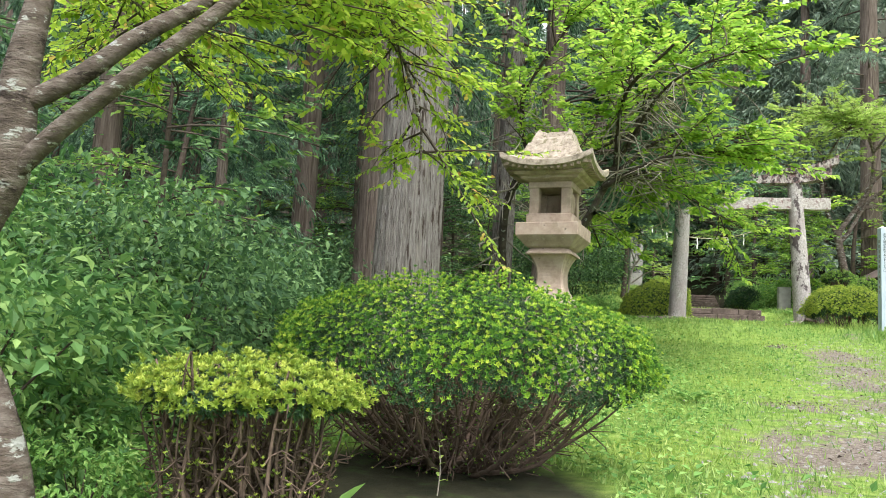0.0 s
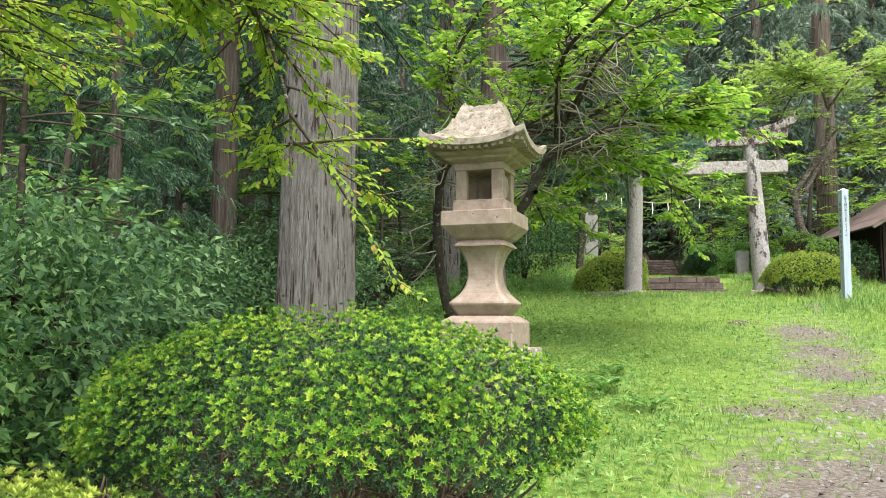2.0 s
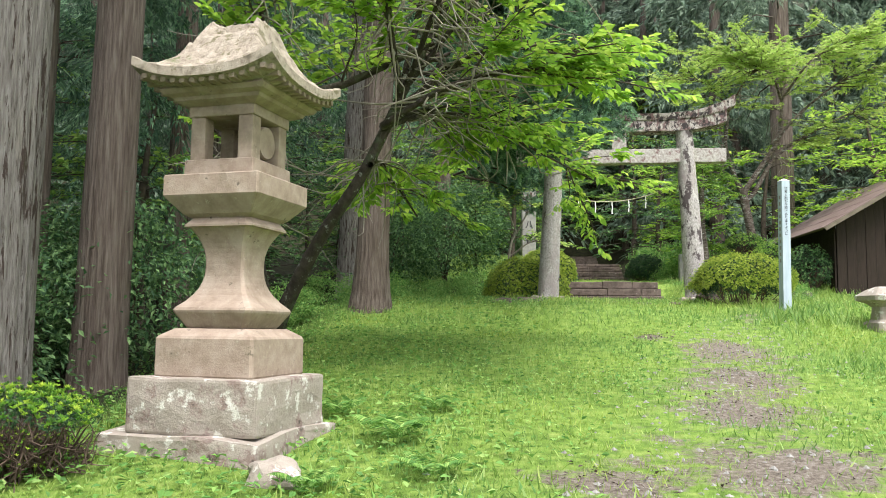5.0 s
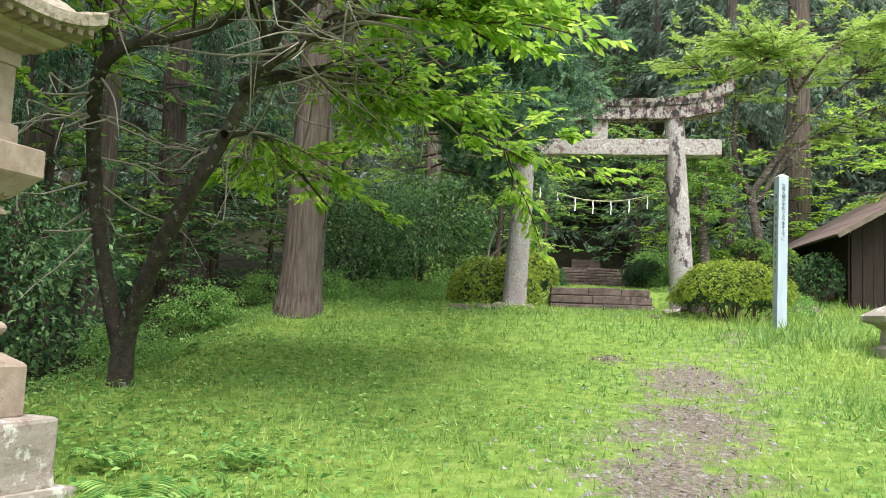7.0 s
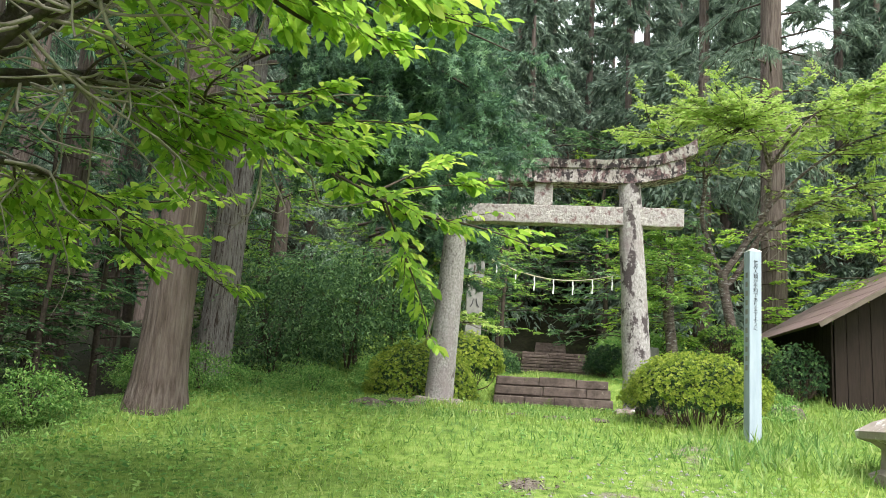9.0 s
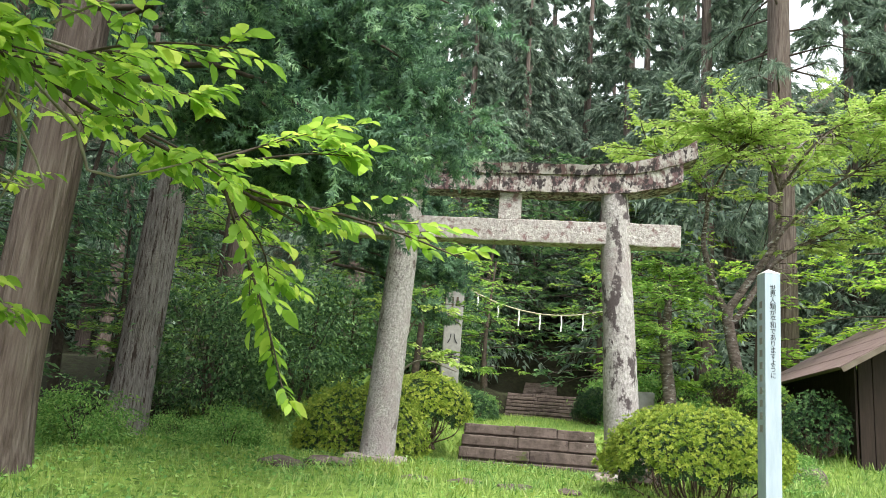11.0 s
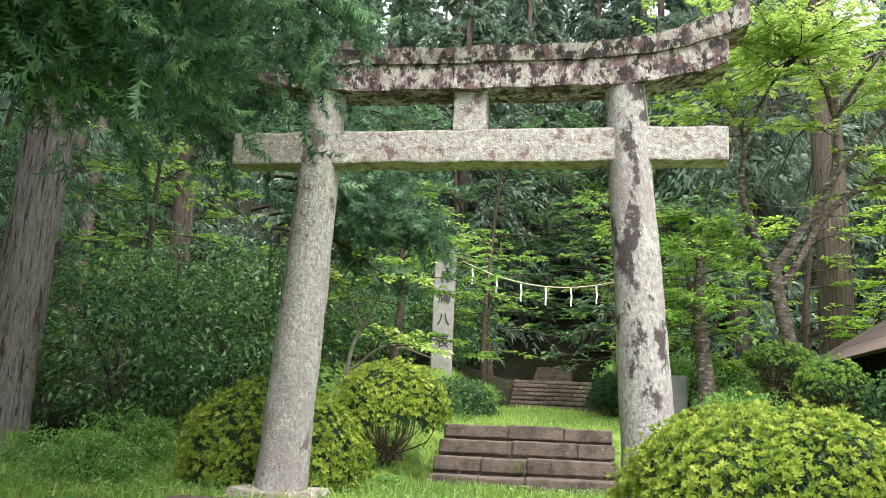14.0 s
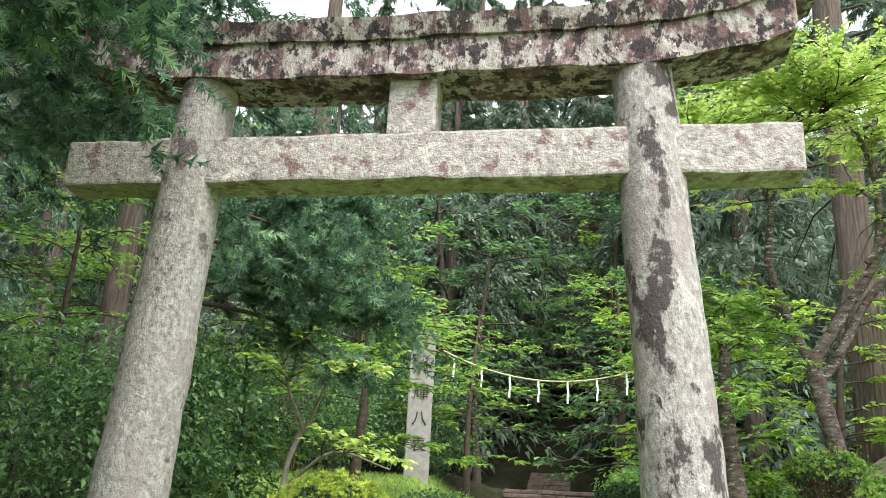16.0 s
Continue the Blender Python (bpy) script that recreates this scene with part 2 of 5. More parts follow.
def box(bm, x0, x1, y0, y1, z0, z1, bevel=0.0, rough=0.0, cuts=0, seed=0):
    """A block with bevelled and, if asked, uneven faces."""
    made = bmesh.ops.create_cube(bm, size=1)["verts"]
    for v in made:
        v.co = Vector(((x0 + x1) / 2 + v.co.x * (x1 - x0), (y0 + y1) / 2 + v.co.y * (y1 - y0), (z0 + z1) / 2 + v.co.z * (z1 - z0)))
    edges = list({e for v in made for e in v.link_edges})
    if bevel:
        bmesh.ops.bevel(bm, geom=edges, offset=bevel, segments=2, affect="EDGES", profile=0.6)
    if cuts:
        bmesh.ops.subdivide_edges(bm, edges=list(bm.edges), cuts=cuts, use_grid_fill=True)
    if rough:
        for v in bm.verts:
            v.co += noise.noise_vector(v.co * 5 + Vector((seed, seed * 1.7, 0))) * rough
    return bm


def loft(bm, sections, sides=4, close=True, chamfer=0.0):
    """Square sections (half width, height), one above the other."""
    rings = []
    for h, z in sections:
        c = h * chamfer
        pts = []
        for sx, sy in ((-1, -1), (1, -1), (1, 1), (-1, 1)):
            if chamfer:
                a, b = (sx * (h - c), sy * h), (sx * h, sy * (h - c))
                pts += [a, b] if sx * sy < 0 else [b, a]
            else:
                pts.append((sx * h, sy * h))
        if chamfer:
            pts.sort(key=lambda p: math.atan2(p[1], p[0]))
        rings.append([bm.verts.new((x, y, z)) for x, y in pts])
    n = len(rings[0])
    for a, b in zip(rings, rings[1:]):
        for i in range(n):
            bm.faces.new((a[i], a[(i + 1) % n], b[(i + 1) % n], b[i]))
    if close:
        bm.faces.new(rings[0][::-1])
        bm.faces.new(rings[-1])
    return bm


def tube_arrays(points, radii, seg=8, wobble=0.0, seed=0.0, ridges=0.0):
    """Corners and faces of a round limb along points."""
    P = np.asarray(points, float)
    R = np.asarray(radii, float)
    T = np.gradient(P, axis=0)
    T /= np.linalg.norm(T, axis=1)[:, None] + 1e-9
    ref = np.array([0.0, 1.0, 0.0]) if abs(T[0][1]) < 0.8 else np.array([1.0, 0, 0])
    U = np.cross(T, ref)
    U /= np.linalg.norm(U, axis=1)[:, None] + 1e-9
    W = np.cross(T, U)
    a = np.linspace(0, 2 * np.pi, seg, endpoint=False)
    s = np.linspace(0, 1, len(P))
    rad = R[:, None] * (1 + wobble * (np.sin(3 * a[None] + 9 * s[:, None] + seed) * 0.6 + np.sin(5 * a[None] - 17 * s[:, None] + 2 * seed) * 0.4)
                        + ridges * np.sin(a[None] * (seg // 3) + 1.3 * np.sin(6 * s[:, None] + seed)))
    V = P[:, None] + rad[..., None] * (np.cos(a)[None, :, None] * U[:, None] + np.sin(a)[None, :, None] * W[:, None])
    n = len(P)
    i, j = np.meshgrid(np.arange(n - 1), np.arange(seg), indexing="ij")
    q = np.stack([i * seg + j, i * seg + (j + 1) % seg, (i + 1) * seg + (j + 1) % seg, (i + 1) * seg + j], -1).reshape(-1, 4)
    return V.reshape(-1, 3), q


def joined(parts):
    """Several (corners, faces) pairs as one pair."""
    V, F, at = [], [], 0
    for v, f in parts:
        V.append(v)
        F.append(f + at)
        at += len(v)
    return np.concatenate(V), np.concatenate(F)


def bent(points, n=12):
    """A smooth line with n points through some given ones."""
    P = np.asarray(points, float)
    d = np.r_[0, np.cumsum(np.linalg.norm(np.diff(P, axis=0), axis=1))]
    d /= d[-1]
    P2 = np.vstack([2 * P[0] - P[1], P, 2 * P[-1] - P[-2]])
    out = []
    for u in np.linspace(0, 1, n):
        k = min(max(np.searchsorted(d, u, side="right") - 1, 0), len(P) - 2)
        t = (u - d[k]) / max(d[k + 1] - d[k], 1e-9)
        a, b, c, e = P2[k], P2[k + 1], P2[k + 2], P2[k + 3]
        out.append(0.5 * (2 * b + (c - a) * t + (2 * a - 5 * b + 4 * c - e) * t ** 2 + (3 * b - a - 3 * c + e) * t ** 3))
    return np.array(out)


def unit(v):
    return v / (np.linalg.norm(v, axis=-1, keepdims=True) + 1e-9)


def leaf_arrays(P, D, N, length, width):
    """Pointed leaves at P that point along D, folded a little along the middle, facing N."""
    D = unit(D)
    S = unit(np.cross(D, N))
    N = np.cross(S, D)
    L, W = np.asarray(length).reshape(-1, 1), np.asarray(width).reshape(-1, 1)
    V = np.stack([P, P + D * L * 0.42 + S * W * 0.5 + N * W * 0.16, P + D * L - N * L * 0.12, P + D * L * 0.42 - S * W * 0.5 + N * W * 0.16], 1)
    return V.reshape(-1, 3), np.arange(4 * len(P), dtype=np.int32).reshape(-1, 4)


def blade_arrays(P, D, N, length, width):
    """Fuller leaves with a rounded outline and a drooping tip."""
    D = unit(D)
    S = unit(np.cross(D, N))
    N = np.cross(S, D)
    L, W = np.asarray(length).reshape(-1, 1), np.asarray(width).reshape(-1, 1)
    out = []
    for u, w in ((0, 0.03), (0.22, 0.36), (0.5, 0.5), (0.78, 0.3), (1, 0), (0.78, -0.3), (0.5, -0.5), (0.22, -0.36)):
        out.append(P + D * L * u + S * W * w + N * (W * abs(w) * 0.35 - L * 0.16 * u * u))
    return np.stack(out, 1).reshape(-1, 3), np.arange(8 * len(P), dtype=np.int32).reshape(-1, 8)


def sliver_arrays(P, D, N, length, width):
    """Needles, shoots and grass blades: one thin pointed face each."""
    D = unit(D)
    S = unit(np.cross(D, N))
    L, W = np.asarray(length).reshape(-1, 1), np.asarray(width).reshape(-1, 1)
    V = np.stack([P - S * W * 0.5, P + S * W * 0.5, P + D * L], 1)
    return V.reshape(-1, 3), np.arange(3 * len(P), dtype=np.int32).reshape(-1, 3)


def ball(n):
    return unit(rng.normal(size=(n, 3)))


def broad_spray(start, way, length, twigs, per_twig, leaf, droop=0.25, flat=0.25, spread=0.9, simple=False):
    """A leafy bough: its woody line, its twigs, and leaves set along them in a flat layer."""
    start, way = np.asarray(start, float), unit(np.asarray(way, float))
    t = np.linspace(0, 1, 8)[:, None]
    side = unit(np.cross(way, [0, 0, 1.0]))
    wig = side * (np.sin(t * 5 + rng.uniform(0, 6)) * 0.04 * length)
    line = start + way * length * t + wig - np.array([0, 0, 1.0]) * droop * length * t ** 2
    wood = [tube_arrays(line, np.linspace(0.007, 0.002, 8) * (0.5 + length), 4)]
    Ps, Ds = [], []
    for k in range(twigs):
        u = rng.uniform(0.12, 1)
        base = np.array([np.interp(u, t[:, 0], line[:, c]) for c in range(3)])
        d = unit(way * 0.7 + side * rng.choice([-1, 1]) * spread * rng.uniform(0.3, 1) + np.array([0, 0, rng.normal(0, flat)]))
        ln = length * rng.uniform(0.2, 0.42) * (1.15 - 0.5 * u)
        s = np.linspace(0.1, 1, per_twig)[:, None]
        p = base + d * ln * s - np.array([0, 0, 1.0]) * droop * 0.5 * ln * s ** 2
        if simple and k % 3:
            pass
        else:
            wood.append(tube_arrays(np.vstack([base, p[::max(1, per_twig // 3)]]), np.linspace(0.0026, 0.001, 1 + len(p[::max(1, per_twig // 3)])) * (0.5 + length), 3))
        alt = np.where(np.arange(per_twig) % 2, 1, -1)[:, None] * unit(np.cross(d, [0, 0, 1.0]))
        Ps.append(p)
        Ds.append(d + alt * rng.uniform(0.5, 1.1, (per_twig, 1)) + rng.normal(0, 0.25, (per_twig, 3)) - np.array([0, 0, 0.25]))
    P, D = np.concatenate(Ps), np.concatenate(Ds)
    N = np.array([0, 0, 1.0]) + rng.normal(0, 0.35, P.shape)
    ln = leaf * rng.uniform(0.65, 1.25, len(P))
    return wood, (leaf_arrays if simple else blade_arrays)(P, D, N, ln, ln * rng.uniform(0.42, 0.58, len(P)))


def cedar_spray(start, way, length, count, blade, droop=0.8, wide=0.16):
    """A hanging cedar bough: a core line ringed by narrow pointed shoots."""
    start, way = np.asarray(start, float), unit(np.asarray(way, float))
    u = rng.uniform(0.05, 1, count)[:, None]
    line = start + way * length * u - np.array([0, 0, 1.0]) * droop * length * u ** 1.8
    tang = unit(way - np.array([0, 0, 1.0]) * droop * 1.8 * u ** 0.8)
    r = ball(count)
    D = unit(tang * 1.0 + r * 0.75 - np.array([0, 0, 0.35]))
    P = line + r * length * 0.07
    ln = blade * rng.uniform(0.6, 1.3, count)
    return sliver_arrays(P, D, r + np.array([0, 0, 0.6]), ln, ln * wide)


# ---- the lie of the ground ----
RISE_Y = np.array([-60, -10, 0, 3.9, 5.3, 8.4, 11.9, 14.2, 15.6, 17.75, 20.9, 22.5, 30, 31.9, 34.5, 37.5, 45, 80, 160, 400])
RISE_Z = np.array([-3, -0.6, 0.2, 0.78, 0.84, 1.14, 1.52, 1.84, 2.2, 2.36, 2.3, 2.9, 3.36, 4.08, 4.2, 4.9, 9, 27, 66, 140])


def height(x, y):
    """The height of the ground."""
    x, y = np.asarray(x, float), np.asarray(y, float)
    z = np.interp(y, RISE_Y, RISE_Z)
    left = np.clip(-1.6 - x, 0, None)
    z = z - 0.9 * (1 - np.exp(-left * 0.35)) * np.clip((24 - y) / 10, 0, 1) + np.clip(left - 14, 0, None) * 0.35
    z = z + np.clip(x - 9, 0, None) * 0.18 + 0.012 * np.sin(3.1 * x + 1.3 * y) + 0.014 * np.sin(2.3 * y - 1.7 * x)
    cut = np.clip(1 - np.abs(x - 2.75) / 1.5, 0, 1) * np.clip((y - 20.6) / 0.3, 0, 1) * np.clip((22.9 - y) / 0.3, 0, 1)
    z = z + 0.75 * np.clip((1.5 - x) / 0.8, 0, 1) * np.clip((y - 24.5) / 2.5, 0, 1) * np.clip((33 - y) / 3, 0, 1)
    for y0, y1 in ((29.9, 32.1), (34.4, 37.4)):
        cut = np.maximum(cut, np.clip(1 - np.abs(x - 2.75) / 1.3, 0, 1) * np.clip((y - y0) / 0.3, 0, 1) * np.clip((y1 - y) / 0.3, 0, 1))
    return z - 0.5 * np.clip(cut * 3, 0, 1)


def stand(x, y, dz=0.0, turn=0.0):
    return pose(x, y, float(height(x, y)) + dz, 0, 0, turn)


# worn spots along the track: x, y, half width, half length
WORN = [(1.6, 7.85, 0.36, 0.3), (1.65, 5.8, 0.75, 0.95), (2.6, 8.2, 0.55, 0.5), (3.25, 12.8, 0.45, 0.75), (2.5, 13.6, 0.24, 0.22), (3.0, 11.2, 0.4, 0.7), (2.7, 9.8, 0.4, 0.6)]


def worn(x, y):
    """How far each place lies from the nearest worn spot, in that spot's half widths."""
    return np.min([np.hypot((x - a) / w, (y - b) / h) for a, b, w, h in WORN], axis=0)


def make_ground():
    xs = np.unique(np.concatenate([np.linspace(-300, -30, 28), np.linspace(-30, -6, 49), np.linspace(-6, 9, 91), np.linspace(9, 30, 43), np.linspace(30, 300, 28)]))
    ys = np.unique(np.concatenate([np.linspace(-60, -3, 30), np.linspace(-3, 38, 206), np.linspace(38, 60, 24), np.linspace(60, 400, 35)]))
    X, Y = np.meshgrid(xs, ys)
    V = np.stack([X, Y, height(X, Y)], -1).reshape(-1, 3)
    nx = len(xs)
    i, j = np.meshgrid(np.arange(len(ys) - 1), np.arange(nx - 1), indexing="ij")
    F = np.stack([i * nx + j, i * nx + j + 1, (i + 1) * nx + j + 1, (i + 1) * nx + j], -1).reshape(-1, 4)
    m = bpy.data.materials.new("grassy_earth")
    m.use_nodes = True
    nt = m.node_tree
    bsdf = nt.nodes["Principled BSDF"]
    bsdf.inputs["Roughness"].default_value = 0.95
    bsdf.inputs["Specular IOR Level"].default_value = 0.15
    turf = ramp_between(nt, noise_fac(nt, 9, 8), [(0.3, (0.07, 0.12, 0.025)), (0.5, (0.15, 0.24, 0.045)), (0.7, (0.25, 0.32, 0.085))])
    earth = ramp_between(nt, noise_fac(nt, 30, 8, (1, 1, 1), 0.75), [(0.32, (0.07, 0.05, 0.04)), (0.5, (0.165, 0.138, 0.115)), (0.7, (0.31, 0.28, 0.25))])
    # leaf litter, with the shade under the trees darkened into its colour
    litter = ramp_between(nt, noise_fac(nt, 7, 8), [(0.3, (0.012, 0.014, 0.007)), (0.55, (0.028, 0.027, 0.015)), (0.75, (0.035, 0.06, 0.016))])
    co = nt.nodes.new("ShaderNodeTexCoord")
    sep = nt.nodes.new("ShaderNodeSeparateXYZ")
    nt.links.new(co.outputs["Object"], sep.inputs[0])

    def calc(op, a, b=0.0, c=0.0):
        n = nt.nodes.new("ShaderNodeMath")
        n.operation = op
        for s, v in zip(n.inputs, (a, b, c)):
            if hasattr(v, "is_linked"):
                nt.links.new(v, s)
            else:
                s.default_value = v
        return n.outputs[0]

    wobble = calc("MULTIPLY_ADD", noise_fac(nt, 1.1, 4), 2.4, -1.2)
    # the trodden track: a strip of bare earth that thins out uphill
    centre = calc("MULTIPLY_ADD", sep.outputs[1], 0.25, 0.15)
    off = calc("ABSOLUTE", calc("SUBTRACT", sep.outputs[0], centre))
    bare = calc("SUBTRACT", calc("ADD", calc("MULTIPLY", off, 1.7), calc("MULTIPLY", wobble, 0.8)), 0.4)
    far_end = calc("MULTIPLY", calc("MAXIMUM", calc("SUBTRACT", sep.outputs[1], 12.5), 0.0), 0.3)
    bare_fac = ramp_between(nt, calc("ADD", bare, far_end), [(0.2, (1, 1, 1)), (0.75, (0, 0, 0))])
    speck = ramp_between(nt, noise_fac(nt, 2.6, 8, (1, 1, 1), 0.72), [(0.5, (0, 0, 0)), (0.58, (1, 1, 1))])
    spots = 9.0
    for a, b, w, h in WORN:
        ex, ey = calc("MULTIPLY", calc("SUBTRACT", sep.outputs[0], a), 1 / w), calc("MULTIPLY", calc("SUBTRACT", sep.outputs[1], b), 1 / h)
        spots = calc("MINIMUM", spots, calc("SQRT", calc("ADD", calc("MULTIPLY", ex, ex), calc("MULTIPLY", ey, ey))))
    rag = calc("MULTIPLY_ADD", noise_fac(nt, 3.2, 9, (1, 1, 1), 0.78), 4.6, -2.3)
    spot_fac = ramp_between(nt, calc("MULTIPLY", calc("ADD", spots, rag), 0.5), [(0.34, (1, 1, 1)), (0.56, (0, 0, 0))])
    track = calc("MAXIMUM", calc("MULTIPLY", bare_fac, speck), spot_fac)
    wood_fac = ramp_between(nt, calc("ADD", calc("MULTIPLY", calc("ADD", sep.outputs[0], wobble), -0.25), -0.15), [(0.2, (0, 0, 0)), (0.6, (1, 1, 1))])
    col = mixed(nt, track, turf, earth)
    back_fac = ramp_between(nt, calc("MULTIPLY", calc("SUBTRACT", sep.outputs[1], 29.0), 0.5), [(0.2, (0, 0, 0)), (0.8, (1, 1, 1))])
    # bare soil beneath the broad shrub, in the same shade-darkened litter colour
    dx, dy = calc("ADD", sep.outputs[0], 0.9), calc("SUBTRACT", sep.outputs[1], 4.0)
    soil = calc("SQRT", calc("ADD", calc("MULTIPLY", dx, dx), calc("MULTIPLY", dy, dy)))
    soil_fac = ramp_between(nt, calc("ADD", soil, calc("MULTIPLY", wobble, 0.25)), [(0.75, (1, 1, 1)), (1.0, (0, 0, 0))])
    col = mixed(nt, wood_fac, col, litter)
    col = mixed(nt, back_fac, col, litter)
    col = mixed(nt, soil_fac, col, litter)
    nt.links.new(col, bsdf.inputs["Base Color"])
    b = nt.nodes.new("ShaderNodeBump")
    b.inputs["Strength"].default_value, b.inputs["Distance"].default_value = 0.8, 0.03
    nt.links.new(noise_fac(nt, 26, 8, (1, 1, 1), 0.75), b.inputs["Height"])
    nt.links.new(b.outputs[0], bsdf.inputs["Normal"])
    return tagged(new("ground", mesh_of("ground", V, F, m)), "grassy slope with a worn earth track, litter under the trees coloured darker for their shade", "ground", kind="structure")


make_ground()


# ---- the stone lantern ----
def stone_lantern(m):
    lan = thing("stone_lantern", m, "tall buff stone lantern with a curved roof on stepped bases", "lantern")
    bm = bmesh.new()
    box(bm, -0.6, 0.47, -0.5, 0.5, -0.15, 0.17, 0.03, 0.05, 2, 3)
    part("footing_slab", bm, M_BASE, lan, "rough grey footing slab blotched with lichen")
    bm = bmesh.new()
    box(bm, -0.43, 0.43, -0.43, 0.43, 0.165, 0.49, 0.02, 0.016, 3, 5)
    part("lower_base", bm, M_BASE, lan, "square base block blotched with pale lichen")
    bm = loft(bmesh.new(), [(0.325, 0.488), (0.33, 0.5), (0.33, 0.715), (0.32, 0.73), (0.25, 0.775)], chamfer=0.05)
    part("upper_base", bm, M_TUFF, lan)
    shaft = [(0.2, 0.774), (0.215, 0.79), (0.268, 0.87), (0.272, 0.885)]
    shaft += [(0.135 + 0.13 * (1 - u) ** 2.6, 0.9 + 0.27 * u) for u in np.linspace(0, 1, 8)]
    shaft += [(0.135 + 0.075 * u ** 2.2, 1.17 + 0.22 * u) for u in np.linspace(0.15, 1, 7)]
    shaft += [(0.238, 1.392), (0.238, 1.405), (0.2, 1.45)]
    part("shaft", loft(bmesh.new(), shaft, chamfer=0.12), M_TUFF, lan, "waisted shaft with flared foot and collar")
    bm = loft(bmesh.new(), [(0.2, 1.448), (0.235, 1.47), (0.318, 1.565), (0.325, 1.575), (0.325, 1.695), (0.318, 1.702), (0.24, 1.704), (0.238, 1.8), (0.23, 1.805)], chamfer=0.03)
    part("platform", bm, M_TUFF, lan)
    fire = child("firebox", None, lan, "hollow firebox with square openings")
    t, h = 0.215, 0.06
    for sx in (-1, 1):
        for sy in (-1, 1):
            bm = box(bmesh.new(), min(sx * t, sx * (t - 0.1)), max(sx * t, sx * (t - 0.1)), min(sy * t, sy * (t - 0.1)), max(sy * t, sy * (t - 0.1)), 1.803, 2.075, 0.008)
            part("corner_post", bm, M_TUFF, fire)
    bm = box(bmesh.new(), -t - 0.012, t + 0.012, -t - 0.012, t + 0.012, 2.073, 2.14, 0.008)
    part("lintel", bm, M_TUFF, fire)
    bm = box(bmesh.new(), -0.2, 0.2, 0.17, 0.2, 1.803, 2.075)
    part("back_panel", bm, M_TUFF, fire)
    bm = bmesh.new()
    bmesh.ops.create_cone(bm, cap_ends=True, segments=24, radius1=0.105, radius2=0.1, depth=0.02, matrix=pose(0.185, 0, 1.94, 0, 90, 0))
    part("round_shutter", bm, M_TUFF, fire, "round stone disc in the side opening")
    # roof: swept eaves, turned-up corners, ridge with raised ends
    n = 36
    g = np.linspace(-1, 1, n + 1)
    U, W = np.meshgrid(g, g)
    r = np.maximum(np.abs(U), np.abs(W))
    half = 0.475
    prof = np.interp(r, [0, 0.34, 0.38, 0.45, 0.55, 0.68, 0.82, 1.0], [0.43, 0.425, 0.39, 0.32, 0.235, 0.15, 0.085, 0.05])
    corner = (np.abs(U) * np.abs(W)) ** 2.5 * 0.1
    lump = np.array([noise.noise(Vector((a * 9, b * 9, 0))) for a, b in zip(U.ravel(), W.ravel())]).reshape(U.shape)
    squeeze = np.where(r < 0.42, 0.72, 1.0)
    ends = np.clip((np.abs(U) - 0.26) / 0.08, 0, 1) * (r < 0.4) * 0.045
    top = np.stack([U * half, W * half * squeeze, 2.26 + prof + corner + ends + lump * 0.022 * (r < 0.95)], -1).reshape(-1, 3)
    under = np.stack([U * half, W * half, 2.255 + corner - 0.1 * (1 - r)], -1).reshape(-1, 3)
    k = n + 1
    i, j = np.meshgrid(np.arange(n), np.arange(n), indexing="ij")
    q = np.stack([i * k + j, i * k + j + 1, (i + 1) * k + j + 1, (i + 1) * k + j], -1).reshape(-1, 4)
    rim = [a for a in range(k)] + [b * k + n for b in range(1, k)] + [n * k + a for a in range(n - 1, -1, -1)] + [b * k for b in range(n - 1, 0, -1)]
    side = [(a, b, b + k * k, a + k * k)[::-1] for a, b in zip(rim, rim[1:] + rim[:1])]
    roof = child("roof", mesh_of("roof", np.vstack([top, under]), np.vstack([q, q[:, ::-1] + k * k, np.array(side)]), M_TUFF_OLD, False), lan, "swept mossy roof with turned-up corners")
    bm = loft(bmesh.new(), [(0.23, 2.138), (0.29, 2.165), (0.3, 2.185), (0.34, 2.2), (0.36, 2.225), (0.33, 2.26)])
    part("cornice", bm, M_TUFF, roof)
    bm = box(bmesh.new(), -0.018, 0.018, -0.13, 0.0, -0.016, 0.016, 0.004)
    bm.to_mesh(rafter := bpy.data.meshes.new("rafter_end"))
    bm.free()
    rafter.materials.append(M_TUFF)
    for s in range(4):
        for a in np.linspace(-0.4, 0.4, 13):
            ob = child("rafter_end", rafter, roof)
            up = (abs(a) / half) ** 2.5 * 0.1
            ob.matrix_local = pose(0, 0, 0, 0, 0, 90 * s) @ pose(a, -0.32, 2.238 + up * 0.8)
    return lan


stone_lantern(pose(-0.65, 8.42, 1.07, 0, 0, -9.3))


